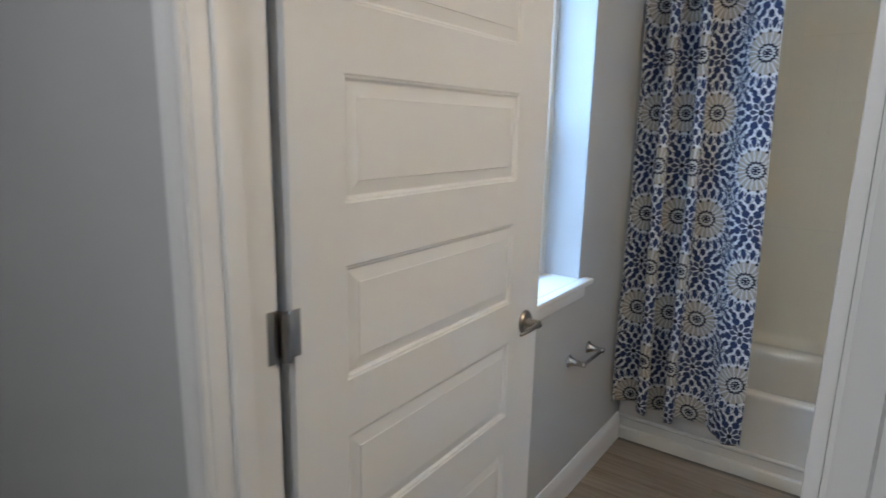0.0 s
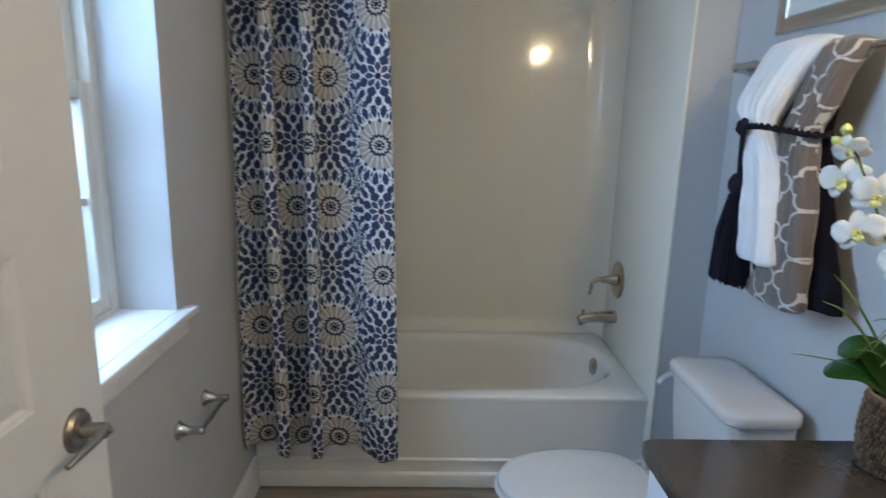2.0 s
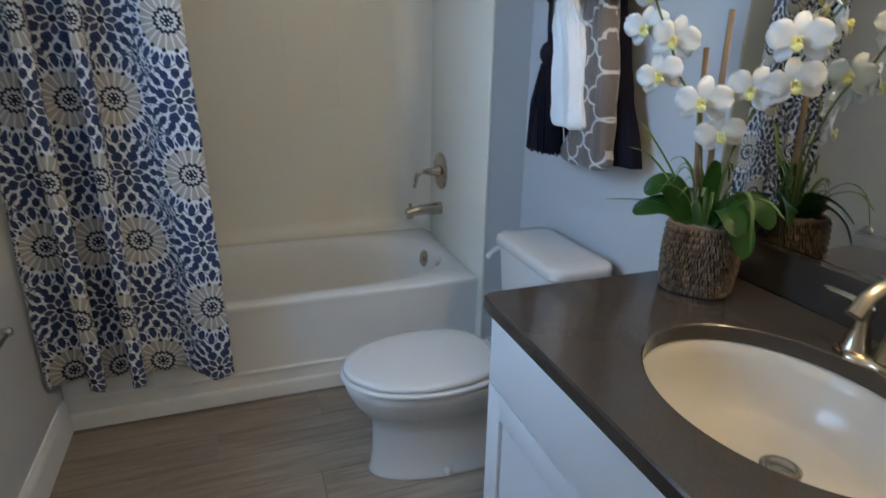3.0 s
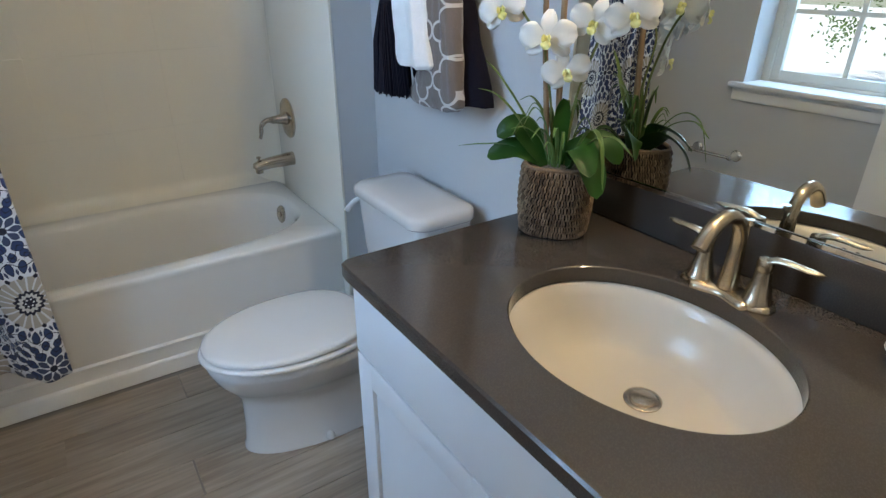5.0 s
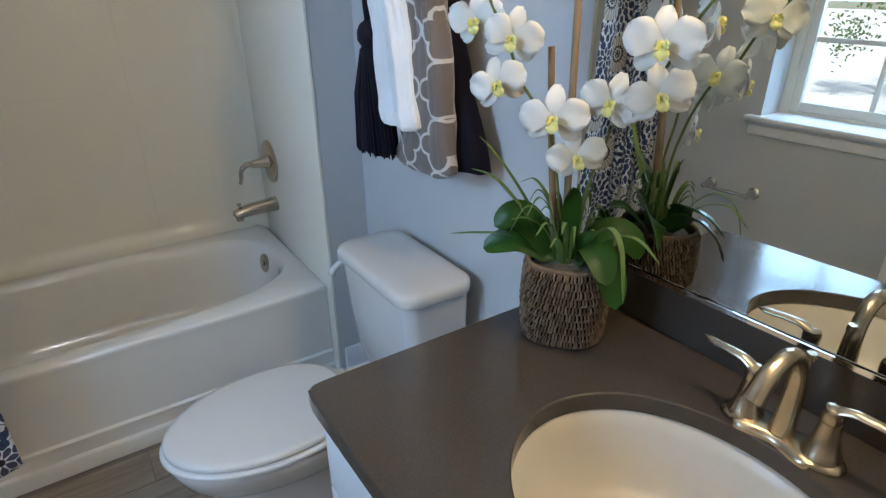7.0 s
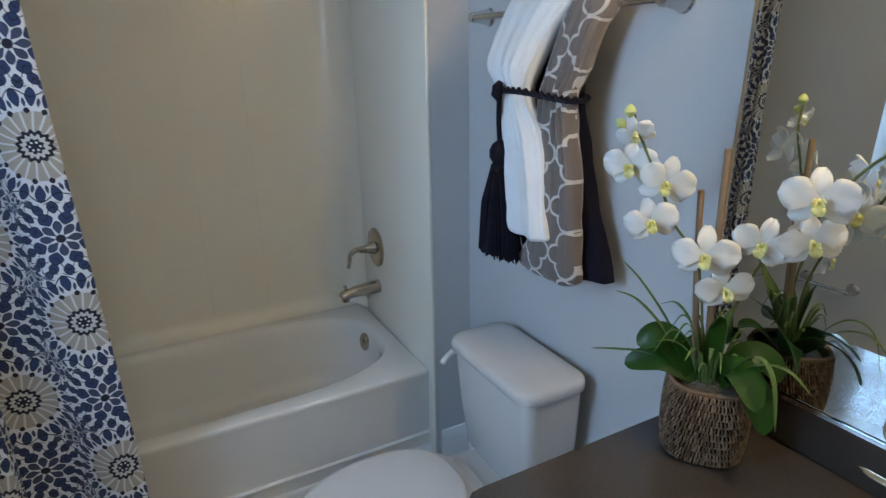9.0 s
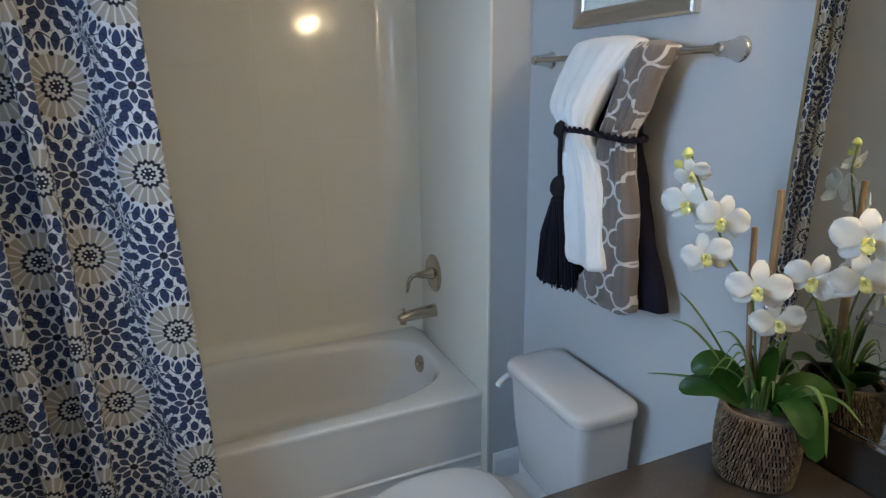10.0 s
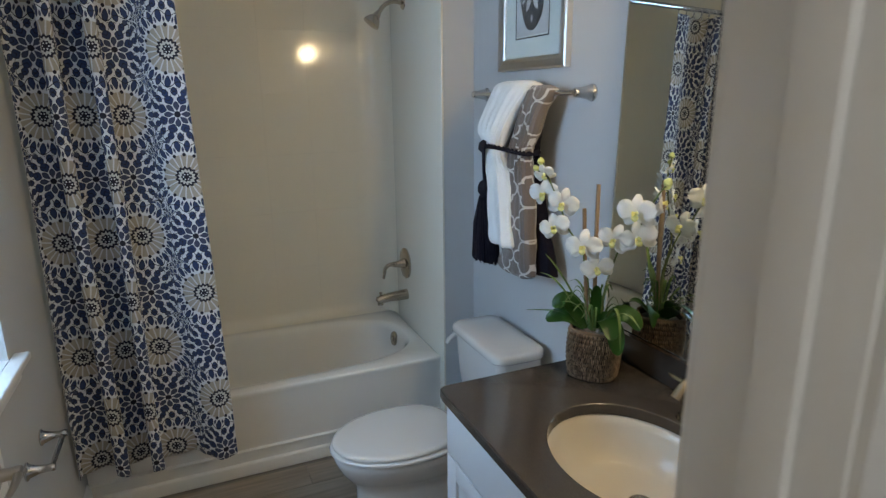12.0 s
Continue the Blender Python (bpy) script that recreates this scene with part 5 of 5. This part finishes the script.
# the long ones that stick out
for path in ([(0.650, 4.50, 0.97), (0.615, 4.555, 0.995), (0.578, 4.605, 0.992), (0.545, 4.645, 0.985)], [(0.655, 4.50, 0.97), (0.625, 4.555, 1.05), (0.605, 4.60, 1.09), (0.585, 4.635, 1.10)], [(0.66, 4.50, 0.97), (0.64, 4.56, 1.06), (0.615, 4.605, 1.125), (0.60, 4.635, 1.155)], [(0.68, 4.46, 0.97), (0.665, 4.40, 1.05), (0.65, 4.355, 1.04), (0.64, 4.33, 0.96)], [(0.68, 4.46, 0.97), (0.68, 4.40, 1.03), (0.68, 4.35, 1.045), (0.685, 4.31, 1.02)]):
    blade(path, 0.0048, M_BLADE, "grass_blade", 0.3, w_pow=0.5, th=0.0006)
part("cane", T([(0.676, 4.488, 0.945), (0.680, 4.505, 1.20), (0.682, 4.510, 1.372)], [0.0065, 0.006, 0.006], 10), M_CANE, ORC, "bamboo support cane")
part("cane", T([(0.664, 4.500, 0.945), (0.656, 4.522, 1.18), (0.653, 4.529, 1.304)], [0.0060, 0.0055, 0.0055], 10), M_CANE, ORC, "bamboo support cane")
STEM_A = [(0.668, 4.490, 0.95), (0.660, 4.500, 1.08), (0.640, 4.500, 1.16), (0.632, 4.505, 1.20), (0.610, 4.540, 1.25), (0.598, 4.565, 1.31), (0.582, 4.590, 1.37), (0.568, 4.598, 1.405), (0.560, 4.600, 1.428)]
STEM_B = [(0.680, 4.470, 0.95), (0.690, 4.468, 1.08), (0.698, 4.445, 1.17), (0.702, 4.415, 1.235), (0.712, 4.375, 1.275), (0.715, 4.345, 1.33), (0.712, 4.310, 1.375), (0.705, 4.280, 1.40)]
for st in (STEM_A, STEM_B):
    part("flower_stem", T(curve_pts(st, 6), 0.0024, 7), M_STEM, ORC, "thin green flower stem")


def petal_bm(bm, c, d, side, up, length, width, curl):
    rows = []
    for i in range(9):
        f = i / 8
        w = width * (math.sin(math.pi * (0.06 + 0.89 * f)) ** 0.55) * (0.30 + 0.70 * min(1, f * 1.9))
        base = c + d * (length * f) + up * (0.006 * math.sin(math.pi * f * 0.9) - curl * f * f)
        line = [base + side * (w * q) + up * (0.10 * w * q * q - 0.10 * w * abs(q) ** 3 + 0.0022 * math.sin(5 * q + 7 * f) * f) for q in (-1, -0.66, -0.33, 0, 0.33, 0.66, 1)]
        rows.append(line + [v - up * 0.0007 for v in line[::-1]])
    rings(bm, rows)


FRND = random.Random(21)


def flower(c, facing, size, roll=0.0):
    c, fdir = Vector(c), Vector(facing).normalized()
    s0 = fdir.cross(Vector((0, 0, 1))).normalized()
    u0 = s0.cross(fdir)
    rot = Matrix.Rotation(roll, 3, fdir)
    s0, u0 = rot @ s0, rot @ u0
    bm = bmesh.new()
    for a, ln, w in ((90, 0.92, 0.42), (215, 0.92, 0.42), (325, 0.92, 0.42)):
        d = s0 * math.cos(radians(a)) + u0 * math.sin(radians(a))
        petal_bm(bm, c - fdir * 0.002, d, fdir.cross(d), fdir, size * ln * 1.10 * FRND.uniform(0.92, 1.05), size * w * 0.78, FRND.uniform(0.004, 0.013))
    for a in (14 + FRND.uniform(-9, 9), 166 + FRND.uniform(-9, 9)):
        d = s0 * math.cos(radians(a)) + u0 * math.sin(radians(a))
        petal_bm(bm, c + fdir * 0.001, d, fdir.cross(d), fdir, size * 1.12 * FRND.uniform(0.94, 1.04), size * FRND.uniform(0.52, 0.60), FRND.uniform(-0.004, 0.008))
    fl = part("blossom", bm, M_PETAL, ORC, "open white orchid blossom", angle=80)
    bm = bmesh.new()
    petal_bm(bm, c + fdir * 0.006, (-u0 * 0.8 + fdir * 0.5).normalized(), s0, fdir, size * 0.52, size * 0.21, 0.004)
    for q in (-1, 1):
        petal_bm(bm, c + fdir * 0.005, (s0 * q * 0.6 + fdir * 0.9 - u0 * 0.1).normalized(), u0, fdir, size * 0.34, size * 0.15, 0.001)
    tube(bm, [c, c + fdir * 0.008, c + fdir * 0.013], [0.004, 0.0045, 0.002], 8)
    part("lip", bm, M_LIP, fl, "yellow-green orchid lip", angle=80)


def bud(c, r, d=(0, 0, 1)):
    part("bud", L([(-r, r * 0.25), (-r * 0.6, r * 0.75), (0, r), (r * 0.7, r * 0.72), (r * 1.15, r * 0.2)], c, d, 14), M_BUD, ORC, "green-yellow orchid bud")


TO_ROOM = (-0.72, -0.62, 0.05)
for c, face, size, roll in (
        ((0.579, 4.615, 1.338), (-0.75, -0.35, 0.05), 0.044, 0.15), ((0.600, 4.556, 1.317), (-0.72, -0.66, 0.0), 0.043, -0.2), ((0.580, 4.562, 1.252), (-0.7, -0.6, 0.1), 0.042, 0.3),
        ((0.622, 4.482, 1.208), (-0.75, -0.60, 0.1), 0.046, 0.0), ((0.654, 4.462, 1.150), (-0.6, -0.75, 0.0), 0.041, 0.35), ((0.680, 4.427, 1.233), (-0.75, -0.55, 0.05), 0.043, -0.3),
        ((0.686, 4.356, 1.318), (-0.85, -0.45, 0.1), 0.047, 0.1), ((0.706, 4.366, 1.250), (-0.7, -0.7, -0.05), 0.044, 0.25), ((0.728, 4.325, 1.345), (0.6, -0.5, 0.1), 0.040, 0.0), ((0.735, 4.385, 1.262), (0.8, -0.2, 0.0), 0.040, 0.2)):
    flower(c, face, size, roll)
# half-open blossom and buds at the tips
flower((0.566, 4.600, 1.398), (-0.6, -0.5, -0.4), 0.030, 0.4)
bud((0.556, 4.606, 1.432), 0.010)
bud((0.548, 4.616, 1.412), 0.009, (-0.4, 0.6, 0.6))
bud((0.702, 4.276, 1.405), 0.011, (0, -0.6, 0.7))
bud((0.716, 4.292, 1.392), 0.009, (0.4, -0.5, 0.7))

# ---- outside ----
GROUND = setting("ground", B(-90, 90, -80, 90, -0.35, -0.104), painted("pale_driveway", (0.76, 0.75, 0.72), 0.9, 40, 0.5, 0.12), "pale concrete and gravel ground outside", "ground")
TREE = thing("tree", (-9.0, 6.6, -0.11), "young leafy green tree on the lot outside", "tree")
part("trunk", T([(-9.0, 6.6, -0.11), (-8.97, 6.62, 0.6), (-9.02, 6.58, 1.6), (-9.0, 6.62, 2.8)], [0.09, 0.075, 0.06, 0.03], 10), M_CANE, TREE)
rnd = random.Random(3)
for k in range(6):
    a = k * 1.05
    part("limb", T([(-9.0, 6.6, 1.0 + 0.22 * k), (-9.0 + 0.5 * math.cos(a), 6.6 + 0.5 * math.sin(a), 1.5 + 0.25 * k), (-9.0 + 0.9 * math.cos(a), 6.6 + 0.9 * math.sin(a), 1.8 + 0.28 * k)], [0.035, 0.025, 0.012], 7), M_CANE, TREE)
bm = bmesh.new()
for k in range(5200):
    cl = rnd.randrange(24)
    r2 = random.Random(cl)
    a, rr, hh = r2.uniform(0, 6.28), r2.uniform(0.2, 1.1), r2.uniform(0.5, 3.4)
    c = Vector((-9.0 + rr * math.cos(a) + rnd.gauss(0, 0.18), 6.6 + rr * math.sin(a) + rnd.gauss(0, 0.18), hh + rnd.gauss(0, 0.16)))
    u = Vector((rnd.gauss(0, 1), rnd.gauss(0, 1), rnd.gauss(0, 1))).normalized() * 0.034
    w = u.orthogonal().normalized() * 0.018
    bm.faces.new([bm.verts.new(c + q) for q in (-u, w, u, -w)])
part("crown", bm, make_leaf("tree_leaf", (0.06, 0.11, 0.03), (0.12, 0.18, 0.06), 0.6), TREE, "uneven crown of small green leaves", smooth=False)
FLAG = thing("feather_flag", (-7.2, 5.35, -0.11), "tall teal feather flag with a red tip on a pole", "flag")
part("pole", T([(-7.2, 5.35, -0.11), (-7.2, 5.35, 1.6), (-7.2, 5.28, 2.3)], 0.02, 8), M_SILVER, FLAG)
bm = bmesh.new()
rings(bm, [[Vector((-7.2 + q, 5.34 - w, z)) for q, w in ((0.004, 0), (0.004, ww), (-0.004, ww), (-0.004, 0))] for z, ww in ((0.0, 0.22), (0.5, 0.26), (1.0, 0.27))])
part("banner", bm, painted("teal_cloth", (0.05, 0.32, 0.33), 0.8, 90, 0.2, 0.1), FLAG, "teal banner cloth")
bm = bmesh.new()
rings(bm, [[Vector((-7.2 + q, 5.34 - w, z)) for q, w in ((0.004, 0), (0.004, ww), (-0.004, ww), (-0.004, 0))] for z, ww in ((1.001, 0.27), (1.3, 0.24), (1.6, 0.14))])
part("banner_tip", bm, painted("red_cloth", (0.42, 0.05, 0.05), 0.8, 90, 0.2, 0.1), FLAG, "red banner tip")

# ---- pieces: surround tiles and floor planks ----
for x, z in tiles:
    t = new("tile", tile_mesh)
    t.parent = SUR
    t.location = Vector((x, YB - 0.0085, z)) - origin(SUR)
PW, PL = 0.152, 0.915
plank_meshes = {}
y, row = YS + 0.012, 0
while y > 1.5:
    off = (0.0, 0.305, 0.61)[row % 3] + 0.08 * math.sin(row * 2.3)
    lo_x, hi_x = (XL - 0.01, XR + 0.01) if y - PW > YD else (-2.3, 2.3)
    x = -2.745 - off
    while x < hi_x:
        a, b = max(x, lo_x), min(x + PL, hi_x)
        if b - a > 0.02:
            key = round(b - a, 2)
            if key not in plank_meshes:
                plank_meshes[key] = mesh("plank", B(0.0012, key - 0.0012, -PW / 2 + 0.0012, PW / 2 - 0.0012, -0.004, 0.0, 0.0009, 1), M_FLOOR)
            p = new("plank", plank_meshes[key])
            p.parent = FLOOR
            p.location = (a, y - PW / 2, 0.0)
        x += PL
    y -= PW
    row += 1
